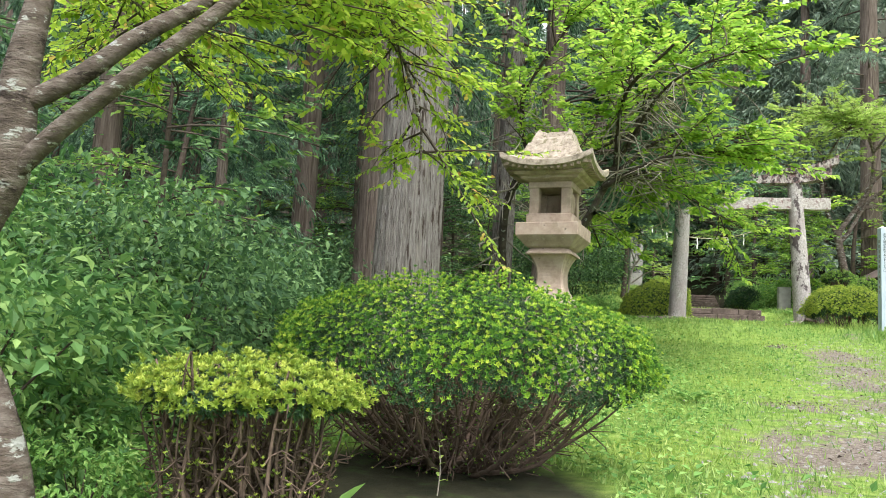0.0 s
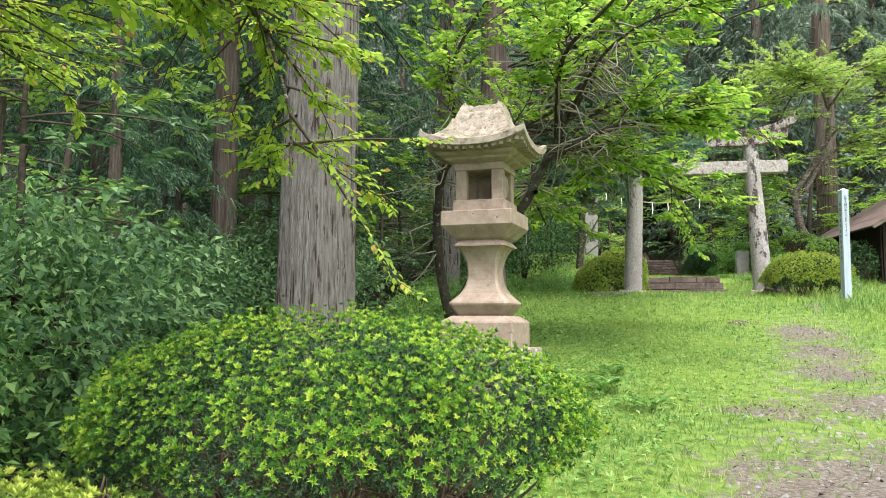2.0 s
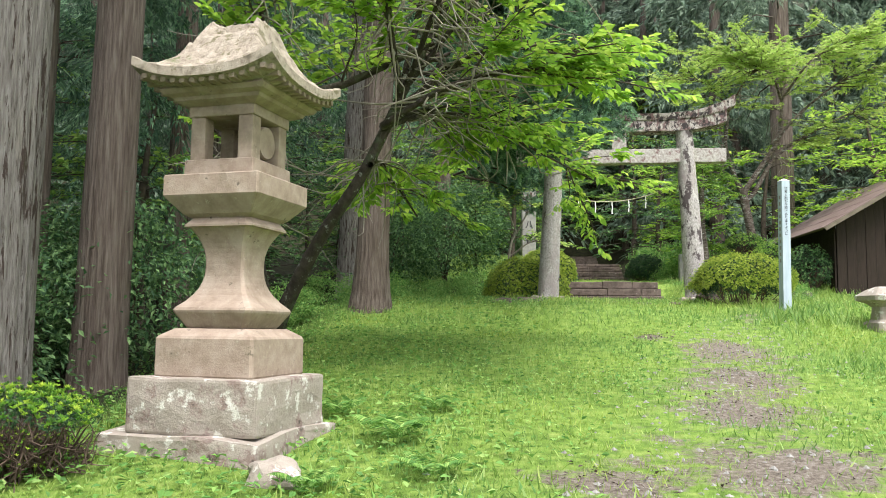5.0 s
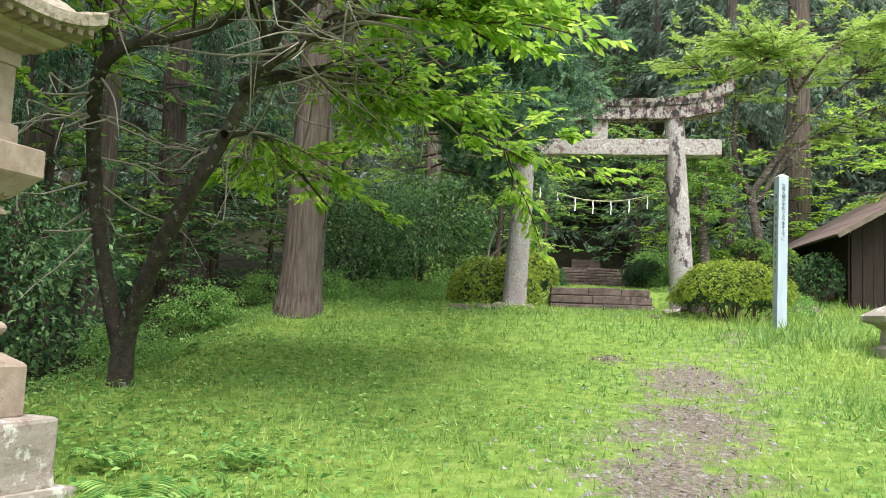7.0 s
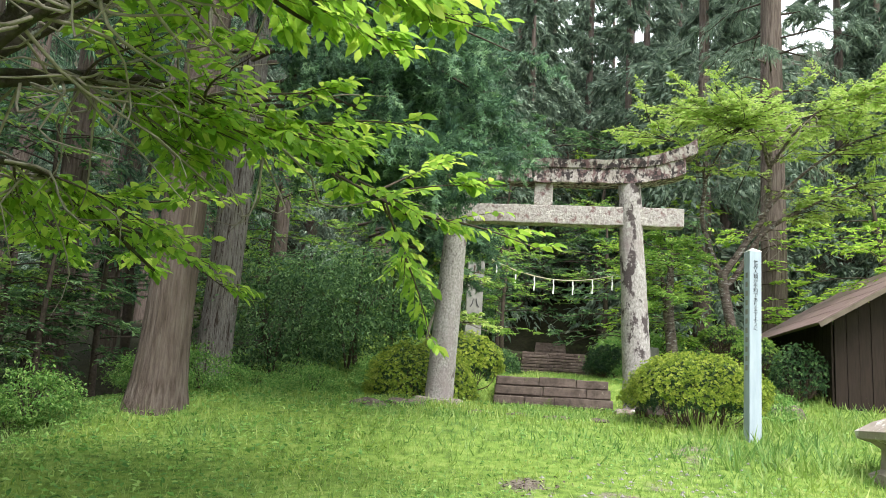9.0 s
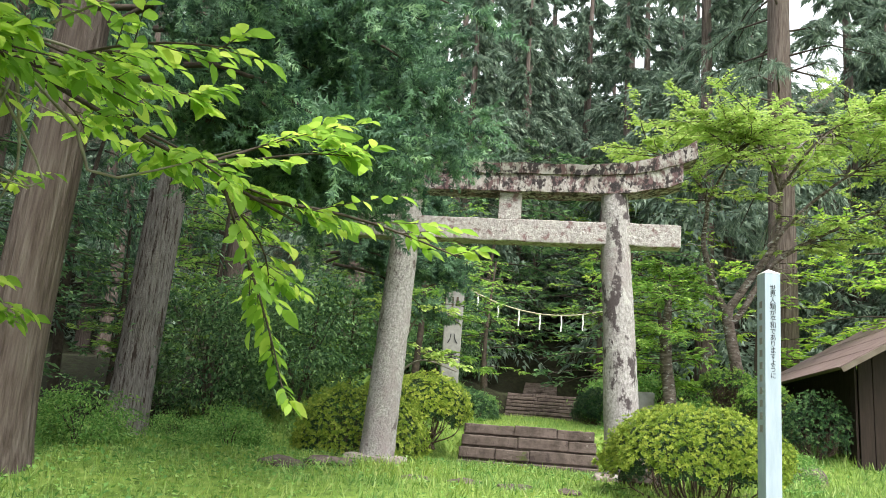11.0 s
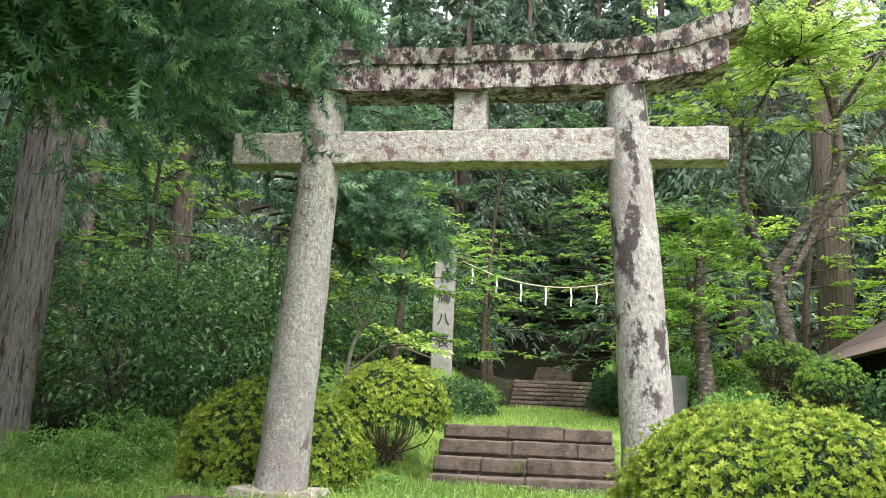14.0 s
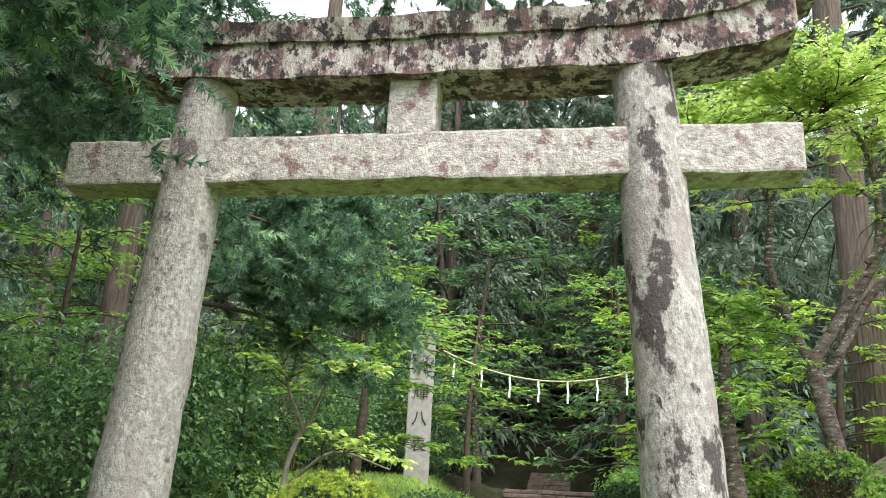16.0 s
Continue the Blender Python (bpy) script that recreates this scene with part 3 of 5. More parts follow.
# ---- the gate ----
def torii(m):
    gate = thing("torii_gate", m, "weathered granite shrine gate stained with dark lichen", "gate")
    for side in (-1, 1):
        foot, head = np.array([-1.23 if side < 0 else 1.27, 0, -0.25 if side < 0 else -0.1]), np.array([side * 1.1, 0, 2.93])
        line = foot + (head - foot) * np.linspace(0, 1, 40)[:, None]
        v, f = tube_arrays(line, np.linspace(0.185, 0.142, 40), 28, 0.012, side)
        v += np.array([noise.noise_vector(Vector(p) * 7) * 0.008 for p in v])
        me = mesh_of("pillar", v, f, M_GRANITE if side < 0 else M_GRANITE_STAINED)
        pil = child("pillar", me, gate, "leaning round granite pillar")
        bm = bmesh.new()
        bmesh.ops.create_uvsphere(bm, u_segments=28, v_segments=8, radius=0.142)
        for w in bm.verts:
            w.co = Vector((head[0] + w.co.x, w.co.y, head[2] - 0.01 + w.co.z * 0.4))
        part("pillar_head", bm, M_GRANITE, pil, smooth=True)
        bm = bmesh.new()
        box(bm, side * 1.23 - 0.27, side * 1.23 + 0.3, -0.26, 0.3, -0.3 if side < 0 else -0.3, 0.0 if side < 0 else 0.0, 0.05, 0.04, 2, side)
        part("plinth", bm, M_BASE, pil, "rough stone plinth sunk in grass")
    bm = box(bmesh.new(), -1.78, 1.78, -0.1, 0.1, 2.31, 2.555, 0.015, 0.0)
    bmesh.ops.subdivide_edges(bm, edges=[e for e in bm.edges if abs(e.verts[0].co.x - e.verts[1].co.x) > 1], cuts=60)
    for v in bm.verts:
        v.co += noise.noise_vector(v.co * 6) * 0.012
    part("tie_beam", bm, M_TIE, gate, "pale granite tie beam running through the pillars")
    bm = box(bmesh.new(), -0.12, 0.12, -0.09, 0.09, 2.55, 2.86, 0.015, 0.006, 3, 4)
    part("central_strut", bm, M_TIE, gate)

    def beam(name, x0, x1, z0, z1, depth0, depth1, parent, label, lift0, lift1):
        xs = np.linspace(x0, x1, 40)
        rings = []
        for x in xs:
            s = abs(x) / 1.95
            a, b = z0 + lift0 * s ** 4.4, z1 + lift1 * s ** 4.4
            zs = np.linspace(a, b, 5)
            ring = [(x, -depth0 + (depth0 - depth1) * u, z) for u, z in zip(np.linspace(0, 1, 5), zs)] + [(x, depth0 - (depth0 - depth1) * u, z) for u, z in zip(np.linspace(1, 0, 5), zs[::-1])]
            rings.append(ring)
        v = np.array(rings).reshape(-1, 3)
        v += np.array([noise.noise_vector(Vector(p) * 6 + Vector((x0, 0, 0))) * 0.014 for p in v])
        kk = 10
        f = [(i * kk + j, i * kk + (j + 1) % kk, (i + 1) * kk + (j + 1) % kk, (i + 1) * kk + j) for i in range(39) for j in range(kk)]
        for e, o in ((0, 1), (39 * kk, -1)):
            for j in range(4):
                quad = (e + j, e + j + 1, e + 8 - j, e + 9 - j)
                f.append(quad if o < 0 else quad[::-1])
        me = mesh_of(name, v, np.array(f)[:, ::-1], M_BEAM, False)
        return child(name, me, parent, label)

    for x0, x1 in ((-1.93, -0.124), (-0.118, 1.93)):
        lower = beam("lintel_beam", x0 * 0.93 if x0 < -1 else x0, x1 * 0.93 if x1 > 1 else x1, 2.85, 3.04, 0.15, 0.15, gate, "lower lintel course with dark red lichen", 0.22, 0.25)
        beam("cap_beam", x0, x1, 3.042, 3.15, 0.17, 0.2, gate, "upswept capping course", 0.25, 0.32)
    return gate


torii(pose(2.48, 17.75, 2.42))


# ---- writing ----
def writing(text, size, material, parent, m, vertical=True, pitch=1.0, name="lettering"):
    """Characters one below the other as flat inked meshes."""
    for k, ch in enumerate(text):
        cu = bpy.data.curves.new(name, "FONT")
        cu.body, cu.size, cu.align_x, cu.extrude = ch, size, "CENTER", 0.0006
        tmp = new("lettering_draft", cu)
        me = bpy.data.meshes.new_from_object(tmp.evaluated_get(bpy.context.evaluated_depsgraph_get()))
        bpy.data.objects.remove(tmp)
        me.materials.clear()
        me.materials.append(material)
        ob = child(name, me, parent)
        ob.matrix_local = m @ pose(0, -k * pitch * size, 0)


def peace_post(m):
    post = thing("wooden_post", m, "pale blue-white square post with brushed black writing", "post")
    bm = box(bmesh.new(), -0.06, 0.06, -0.06, 0.06, -0.2, 1.76, 0.004)
    part("shaft", bm, M_POST, post)
    bm = loft(bmesh.new(), [(0.061, 1.759), (0.061, 1.765), (0.002, 1.8)])
    part("pointed_cap", bm, M_PAPER, post, "white pyramid cap")
    writing("世界人類が平和でありますように", 0.05, M_INK, post, pose(0, -0.0615, 1.63, 90, 0, 0), pitch=0.92)
    for k in range(11):
        bm = box(bmesh.new(), -0.0625, -0.0605, -0.02, 0.02, 1.5 - 0.09 * k, 1.55 - 0.09 * k)
        part("side_lettering", bm, M_STELE, post, "faded unreadable writing on the side")
    return post


peace_post(pose(4.57, 15.5, 2.24, 0, 0.6, 14))


# ---- stone steps ----
def stone_steps(name, x0, x1, y0, z0, count, rise, tread, label, skew=0.0):
    flight = thing(name, pose((x0 + x1) / 2, y0, z0, 0, 0, skew), label, "steps", kind="structure")
    half = (x1 - x0) / 2
    r = random.Random(count)
    for k in range(count):
        bm = box(bmesh.new(), -half, half, k * tread + 0.04, k * tread + tread + 0.3, -0.3, (k + 1) * rise - 0.03)
        part("riser_fill", bm, M_STEP, flight)
        x = -half
        while x < half - 0.05:
            w = min(r.uniform(0.4, 0.95), half - x)
            if half - x - w < 0.25:
                w = half - x
            bm = box(bmesh.new(), x + 0.006, x + w - 0.006, k * tread + r.uniform(-0.02, 0.02), k * tread + tread + 0.02, k * rise + 0.03, (k + 1) * rise + r.uniform(-0.012, 0.01), 0.016, 0.012, 2, k + x)
            part("step_stone", bm, M_STEP, flight)
            x += w
    return flight


stone_steps("stone_steps", 1.72, 3.72, 20.9, 2.22, 4, 0.18, 0.42, "short flight of worn brown stone steps edged with grass", 2)
stone_steps("stone_steps", 1.8, 3.65, 30.0, 3.34, 7, 0.106, 0.29, "farther flight of mossy brown stone steps", 1)
stone_steps("stone_steps", 2.05, 3.1, 34.5, 4.1, 5, 0.14, 0.55, "narrow far stone steps into the dark wood", 0)


# ---- stele, small stones, rope ----
def stele(m):
    st = thing("stone_stele", m, "tall grey stone stele with carved characters", "stele")
    bm = box(bmesh.new(), -0.21, 0.21, -0.15, 0.15, -0.3, 2.3, 0.025, 0.012, 3, 1)
    part("slab", bm, M_STELE, st)
    writing("輝八表", 0.27, M_INK, st, pose(0, -0.166, 1.15, 90, 0, 0), pitch=1.6)
    for z in (1.56, 2.0):
        for dx, w, dz, h in ((-0.05, 0.04, 0, 0.22), (0.05, 0.05, 0.03, 0.2)):
            bm = box(bmesh.new(), dx - w / 2, dx + w / 2, -0.167, -0.164, z + dz, z + dz + h)
            part("worn_lettering", bm, M_DARKSTONE, st, "worn unreadable carved stroke")
    return st


stele(pose(0.62, 28.0, 4.15, 0, 0, 12))


def rope_line(a, b, sag):
    rope = thing("sacred_rope", pose(*a), "straw rope with white paper streamers strung across the path", "rope")
    A, B = np.zeros(3), np.array(b) - np.array(a)
    t = np.linspace(0, 1, 40)[:, None]
    line = A + (B - A) * t - np.array([0, 0, 4 * sag]) * t * (1 - t)
    child("cord", mesh_of("cord", *tube_arrays(line, np.full(40, 0.014), 6), M_ROPE), rope)
    for k in range(7):
        u = (k + 0.4) / 7.2
        p = A + (B - A) * u - np.array([0, 0, 4 * sag * u * (1 - u)])
        bm = bmesh.new()
        for s in range(3):
            box(bm, p[0] - 0.02 + 0.01 * (s % 2), p[0] + 0.012 + 0.01 * (s % 2), p[1] - 0.004, p[1] + 0.002, p[2] - 0.125 * (s + 1), p[2] - 0.125 * s)
        part("paper_streamer", bm, M_PAPER, rope)
    return rope


rope_line((0.95, 28.2, 6.2), (4.5, 28.2, 6.0), 0.4)


# ---- the shed ----
def shed(m):
    hut = thing("wooden_shed", m, "dark brown board shed with a low gabled metal roof", "shed")
    w, d, eave, ridge = 4.4, 4.0, 1.62, 2.94
    for k in range(22):
        x = k * 0.2
        top = eave + (ridge - eave) * (1 - abs(x + 0.1 - w / 2) / (w / 2))
        bm = box(bmesh.new(), x + 0.003, x + 0.197, 0.0 if k % 2 else 0.008, 0.04, -0.3, top, 0.004)
        part("board", bm, M_WALLWOOD, hut)
    for k in range(19):
        bm = box(bmesh.new(), -0.04, 0.0 if k % 2 else -0.006, k * 0.2 + 0.043, k * 0.2 + 0.237, -0.3, eave + 0.02, 0.004)
        part("board", bm, M_WALLWOOD, hut)
    bm = box(bmesh.new(), 0.05, w, 0.06, d, -0.3, eave - 0.1)
    part("inner_wall", bm, M_WALLWOOD, hut)
    sl = math.atan2(ridge - eave, w / 2)
    for s in (-1, 1):
        roof = child("roof_slope", None, hut)
        roof.matrix_local = pose(w / 2, -0.55, ridge + 0.1) @ (pose(0, 0, 0, 0, math.degrees(sl), 0) if s > 0 else pose(0, 0, 0, 0, -math.degrees(sl), 0))
        ln = (w / 2 + 0.45) / math.cos(sl)
        bm = box(bmesh.new(), 0 if s > 0 else -ln, ln if s > 0 else 0, 0, d + 1.0, -0.03, 0.0, 0.004)
        part("roof_deck", bm, M_FASCIA, roof)
        for k in range(10):
            a = k * ln / 10
            bm = box(bmesh.new(), s * (a + ln / 10 + 0.02) if s < 0 else a, s * a if s < 0 else a + ln / 10 + 0.02, -0.02, d + 1.02, 0.002 + 0.004 * (k % 2), 0.018 + 0.004 * (k % 2), 0.003)
            part("roof_sheet", bm, M_ROOF, roof)
        bm = box(bmesh.new(), 0 if s > 0 else -ln, ln if s > 0 else 0, -0.03, -0.003, -0.075, 0.001, 0.004)
        part("barge_board", bm, M_FASCIA, roof, "weathered barge board")
    return hut


shed(pose(7.4, 21.9, 2.6, 0, 0, 2))


# ---- trees ----
def trunk_mesh(points, radii, material, seg=40, rings=50, ridges=0.03, seed=0.0, name="trunk"):
    line = bent(points, rings)
    rr = np.interp(np.linspace(0, 1, rings), np.linspace(0, 1, len(radii)), radii)
    return mesh_of(name, *tube_arrays(line, rr, seg, 0.035, seed, ridges), material)


def great_cedar(name_label, x, y, radius, tall, lean=(0, 0), material=None, seed=0.0, boughs=60, bare=7.0, group="", flare=0.3, needle=None):
    """A cedar: a straight flared trunk, and drooping boughs above the bare part."""
    z = float(height(x, y))
    tree = thing("cedar_tree", pose(x, y, z), name_label, "tree", group)
    pts = [(lean[0] * u, lean[1] * u, -0.3 + (tall + 0.3) * u) for u in (0, 0.02, 0.05, 0.1, 0.3, 0.6, 1)]
    line = bent(pts, 70)
    hh = (line[:, 2] + 0.3)
    rr = radius * (1 + flare * np.exp(-hh / 0.4)) * np.clip(1.0 - 0.55 * hh / tall, 0.1, 1)
    child("trunk", mesh_of("trunk", *tube_arrays(line, rr, 72, 0.03, seed, 0.035), material or M_CEDAR), tree)
    crown, wood = [], []
    for k in range(boughs):
        h = bare + (tall - bare) * (k / boughs) ** 0.9
        a = rng.uniform(0, 6.283)
        ln = 2.6 * (1.1 - 0.8 * (h - bare) / (tall - bare)) * rng.uniform(0.7, 1.2)
        d = np.array([math.cos(a), math.sin(a), 0.15])
        s = np.array([lean[0] * h / tall, lean[1] * h / tall, h])
        wood.append(tube_arrays(np.array([s, s + d * ln * 0.5 - [0, 0, 0.1 * ln], s + d * ln * 0.9 - [0, 0, 0.4 * ln]]), [0.035, 0.02, 0.008], 5))
        for q in range(9):
            u = rng.uniform(0.25, 0.95)
            p = s + d * ln * u - [0, 0, 0.35 * ln * u ** 2]
            crown.append(cedar_spray(p, d + rng.normal(0, 0.5, 3), rng.uniform(0.4, 0.8), 60, 0.17))
    child("boughwork", mesh_of("boughwork", *joined(wood), M_TWIG), tree)
    child("crown", mesh_of("crown", *joined(crown), needle or L_CEDAR, False), tree)
    return tree


great_cedar("great cedar with pale fissured grey bark", -2.1, 7.95, 0.345, 22, (0.15, 0.2), M_CEDAR, 0.3, 80, 8.0)
great_cedar("cedar with pale grey bark beside the great one", -3.86, 12.36, 0.3, 20, (0.3, 0), M_CEDAR_RED, 1.3, 90, 5.5)
great_cedar("cedar with red-brown bark and flared foot", -1.36, 15.4, 0.24, 19, (0.35, 0.0), M_CEDAR_RED, 2.1, 80, 6.3, flare=0.75)
great_cedar("slender cedar with pale grey bark beside the gate", -2.93, 20.3, 0.29, 19, (0.5, 0), M_CEDAR, 3.7, 80, 6.2)
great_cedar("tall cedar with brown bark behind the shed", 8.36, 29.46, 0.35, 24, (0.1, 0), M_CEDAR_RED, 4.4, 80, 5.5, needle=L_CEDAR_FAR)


def brush_spray(start, way, length, twigs, needle):
    """A cedar branchlet: curved fingers, each one ringed closely by short needles that point forward."""
    start, way = np.asarray(start, float), unit(np.asarray(way, float))
    out = []
    for k in range(twigs):
        u = rng.uniform(0.1, 1)
        p = start + way * length * u - np.array([0, 0, 0.5]) * length * u ** 2
        d = unit(way * 0.8 + rng.normal(0, 0.55, 3) - np.array([0, 0, 0.45]))
        ln = rng.uniform(0.12, 0.28)
        t = np.linspace(0, 1, 13)[:, None]
        line = p + d * ln * t + np.array([0, 0, 0.22]) * ln * t ** 2
        tips = [(line[:-1] + line[1:]) * 0.5 + unit(d * 0.75 + ball(12) * 0.75) * needle * (1.1 - 0.45 * t[1:]) for _ in range(3)]
        i = np.arange(12)
        faces = np.concatenate([np.stack([i, i + 1, 13 + 12 * q + i], 1) for q in range(3)])
        out.append((np.vstack([line] + tips), faces))
    return joined(out)


def hanging_bough(x, y, z, reach, count, label, tall=2.6, deep=0.8, turn=(-0.7, 0.5), sprays=16, blade=0.15):
    """Low boughs of the cedars, hanging in layers."""
    tree = thing("cedar_bough", pose(x, y, z), label, "bough")
    crown = []
    for k in range(count):
        a = rng.uniform(*turn)
        d = np.array([math.cos(a), math.sin(a), rng.uniform(-0.25, 0.2)])
        ln = reach * rng.uniform(0.55, 1.0)
        s = np.array([rng.uniform(-0.3, 0.3), rng.uniform(-deep, deep), rng.uniform(0, tall)])
        child("branch", mesh_of("branch", *tube_arrays(bent([s, s + d * ln * 0.5, s + d * ln - [0, 0, 0.25 * ln]], 6), np.linspace(0.03, 0.006, 6), 5), M_TWIG), tree)
        for q in range(sprays):
            u = rng.uniform(0.2, 1.0)
            p = s + d * ln * u - [0, 0, 0.25 * ln * u ** 2]
            crown.append(brush_spray(p, d * 0.8 + rng.normal(0, 0.5, 3), rng.uniform(0.25, 0.55), 12, blade * 0.46))
    child("foliage", mesh_of("foliage", *joined(crown), L_CEDAR, False), tree)
    return tree


hanging_bough(-0.45, 15.4, 4.85, 2.55, 46, "dark green cedar bough drooping in front of the gate", 3.4, 0.8, (-0.5, 0.6), 26, 0.13)
hanging_bough(-1.0, 18.9, 5.7, 2.2, 20, "dark green cedar bough drooping behind the gate pillar")
hanging_bough(-0.9, 22.6, 5.3, 2.3, 22, "feathery green cedar bough beyond the gate", 2.0, 0.7, (-0.5, 0.5), 16, 0.17)


def broadleaf(label, x, y, trunk, limbs, leaf_mat, bark, leaf=0.09, sprays=8, twigs=9, per=8, length=(0.8, 1.5), flat=0.2, droop=0.25, name="broadleaf_tree", group="", bare_twigs=0, simple=False, start=0.3):
    """A tree from its trunk line (x, y, z, radius, from the foot) and its limbs (lines of the same), with leafy boughs along the limbs."""
    z = float(height(x, y))
    tree = thing(name, pose(x, y, z), label, "tree", group)
    tr = np.array(trunk, float)
    child("trunk", trunk_mesh(tr[:, :3], tr[:, 3], bark, 20, 40, 0.0, x), tree)
    wood, leaves = [], []
    for lb in limbs:
        lb = np.array(lb, float)
        line = bent(lb[:, :3], 24)
        rr = np.interp(np.linspace(0, 1, 24), np.linspace(0, 1, len(lb)), lb[:, 3])
        child("limb", mesh_of("limb", *tube_arrays(line, rr, 12, 0.06, lb[0, 0]), bark), tree)
        way = unit(line[-1] - line[0])
        for k in range(sprays):
            u = rng.uniform(start, 1.0)
            p = line[int(u * 23)]
            d = unit(way * np.array([0.8, 0.8, 0.8 if start < 0.5 else 0.2]) + ball(1)[0] * np.array([1, 1, 0.35]))
            w, l = broad_spray(p, d, rng.uniform(*length), twigs, per, leaf, droop, flat, simple=simple)
            wood += w
            leaves.append(l)
    V, F = joined(wood)
    child("twigwork", mesh_of("twigwork", V, F, M_TWIG), tree)
    dead = []
    for k in range(bare_twigs):
        lb = np.array(limbs[k % len(limbs)], float)
        line = bent(lb[:, :3], 24)
        p = line[rng.integers(5, 14)]
        d = unit(ball(1)[0] * [1, 1, 0.5] - [0, 0, 0.45])
        ln = rng.uniform(0.4, 1.1)
        dead.append(tube_arrays(bent([p, p + d * ln * 0.4 + rng.normal(0, 0.06, 3), p + d * ln * 0.75 + rng.normal(0, 0.1, 3), p + d * ln + rng.normal(0, 0.12, 3)], 9), np.linspace(0.011, 0.003, 9), 4))
    if dead:
        child("dead_twigwork", mesh_of("dead_twigwork", *joined(dead), M_DEADTWIG), tree, "tangle of bare grey twigs")
    child("crown", mesh_of("crown", *joined(leaves), leaf_mat, False), tree)
    return tree


# the cherry by the start, arching over the shrubs
broadleaf("old cherry tree with pale banded bark arching over the shrubs", -2.25, 2.6,
          [(0.1, 0, -0.5, 0.2), (0.12, 0, 0.3, 0.17), (0.02, 0, 0.7, 0.12), (-0.15, 0, 1.05, 0.08), (-0.12, 0, 1.35, 0.075), (0.0, 0, 1.62, 0.075), (0.0, 0, 2.0, 0.05), (0.05, 0.1, 2.8, 0.045)],
          [[(0.03, 0, 1.6, 0.04), (0.25, 0.0, 1.8, 0.032), (0.62, 0.1, 2.15, 0.028), (0.95, 0.5, 2.7, 0.025), (1.1, 1.5, 3.2, 0.015)],
           [(0.0, 0.0, 1.85, 0.04), (0.22, 0.05, 1.98, 0.034), (0.45, 0.2, 2.25, 0.028), (0.6, 1.0, 2.8, 0.025), (0.4, 2.3, 3.0, 0.015)],
           [(0.05, 0.1, 2.7, 0.04), (0.4, 1.2, 3.3, 0.03), (0.75, 2.2, 3.1, 0.018), (0.98, 2.35, 2.5, 0.012), (1.0, 2.35, 2.15, 0.006)],
           [(0.05, 0.1, 2.6, 0.04), (-0.5, 1.4, 2.9, 0.03), (-0.7, 2.4, 2.9, 0.02)],
           [(0.05, 0.1, 2.7, 0.04), (0.3, 1.6, 3.5, 0.03), (0.7, 3.0, 3.3, 0.02)]],
          L_CHERRY, M_CHERRY, 0.05, 36, 10, 9, (0.45, 0.95), 0.2, 0.1)
# the tree behind the lantern, leaning and forking, bright leaves to the light
broadleaf("leaning dark-barked tree with bright green leaves behind the lantern", -1.05, 10.5,
          [(-0.38, 0.95, -0.3, 0.13), (-0.36, 0.92, 0.4, 0.085), (-0.1, 0.7, 0.9, 0.068), (0.25, 0.45, 1.4, 0.058), (0.65, 0.25, 1.9, 0.05), (1.05, 0.2, 2.7, 0.042)],
          [[(-0.36, 0.92, 0.3, 0.075), (-0.5, 0.7, 1.2, 0.06), (-0.45, 0.4, 2.1, 0.055), (-0.1, 0, 2.5, 0.05), (0.5, 0.1, 2.7, 0.035), (1.3, 0.2, 3.1, 0.02)],
           [(0.85, 0.1, 2.3, 0.035), (1.5, -0.1, 2.6, 0.025), (2.2, -0.2, 2.7, 0.015), (2.6, 0.1, 2.6, 0.008)],
           [(1.0, 0.2, 2.5, 0.035), (1.7, 0.5, 3.1, 0.025), (2.4, 0.6, 3.1, 0.015), (2.8, 0.7, 2.9, 0.008)],
           [(0.9, 0.2, 2.4, 0.03), (1.4, 1.2, 2.75, 0.02), (2.2, 1.9, 2.45, 0.012), (2.9, 2.3, 2.15, 0.006)],
           [(0.75, 0.1, 1.95, 0.03), (0.6, 1.3, 2.2, 0.02), (0.8, 2.4, 1.8, 0.01)],
           [(1.05, 0.2, 2.7, 0.03), (1.6, -0.6, 3.4, 0.02), (2.4, -0.9, 3.7, 0.012), (2.9, -0.6, 3.6, 0.006)],
           [(1.05, 0.2, 2.7, 0.03), (1.8, 1.0, 4.0, 0.02), (2.4, 1.6, 4.4, 0.01)],
           [(1.0, 0.2, 2.6, 0.035), (1.1, -0.9, 3.2, 0.025), (1.6, -1.7, 3.5, 0.015)],
           [(1.0, 0.2, 2.6, 0.035), (1.6, 0.4, 3.9, 0.025), (2.2, 0.2, 4.5, 0.015), (2.7, 0.2, 4.6, 0.008)],
           [(1.0, 0.2, 2.6, 0.035), (1.2, 0.6, 4.2, 0.025), (1.2, 0.8, 5.2, 0.015)],
           [(0.85, 0.1, 2.3, 0.035), (1.3, 0.8, 2.6, 0.02), (1.8, 1.2, 2.5, 0.01)],
           [(-0.1, 0, 2.5, 0.035), (-0.2, -0.2, 3.4, 0.02), (0.4, -0.7, 4.2, 0.015)]],
          L_MAPLE, M_MOSSBARK, 0.092, 15, 10, 9, (0.6, 1.1), 0.16, 0.1, bare_twigs=240)
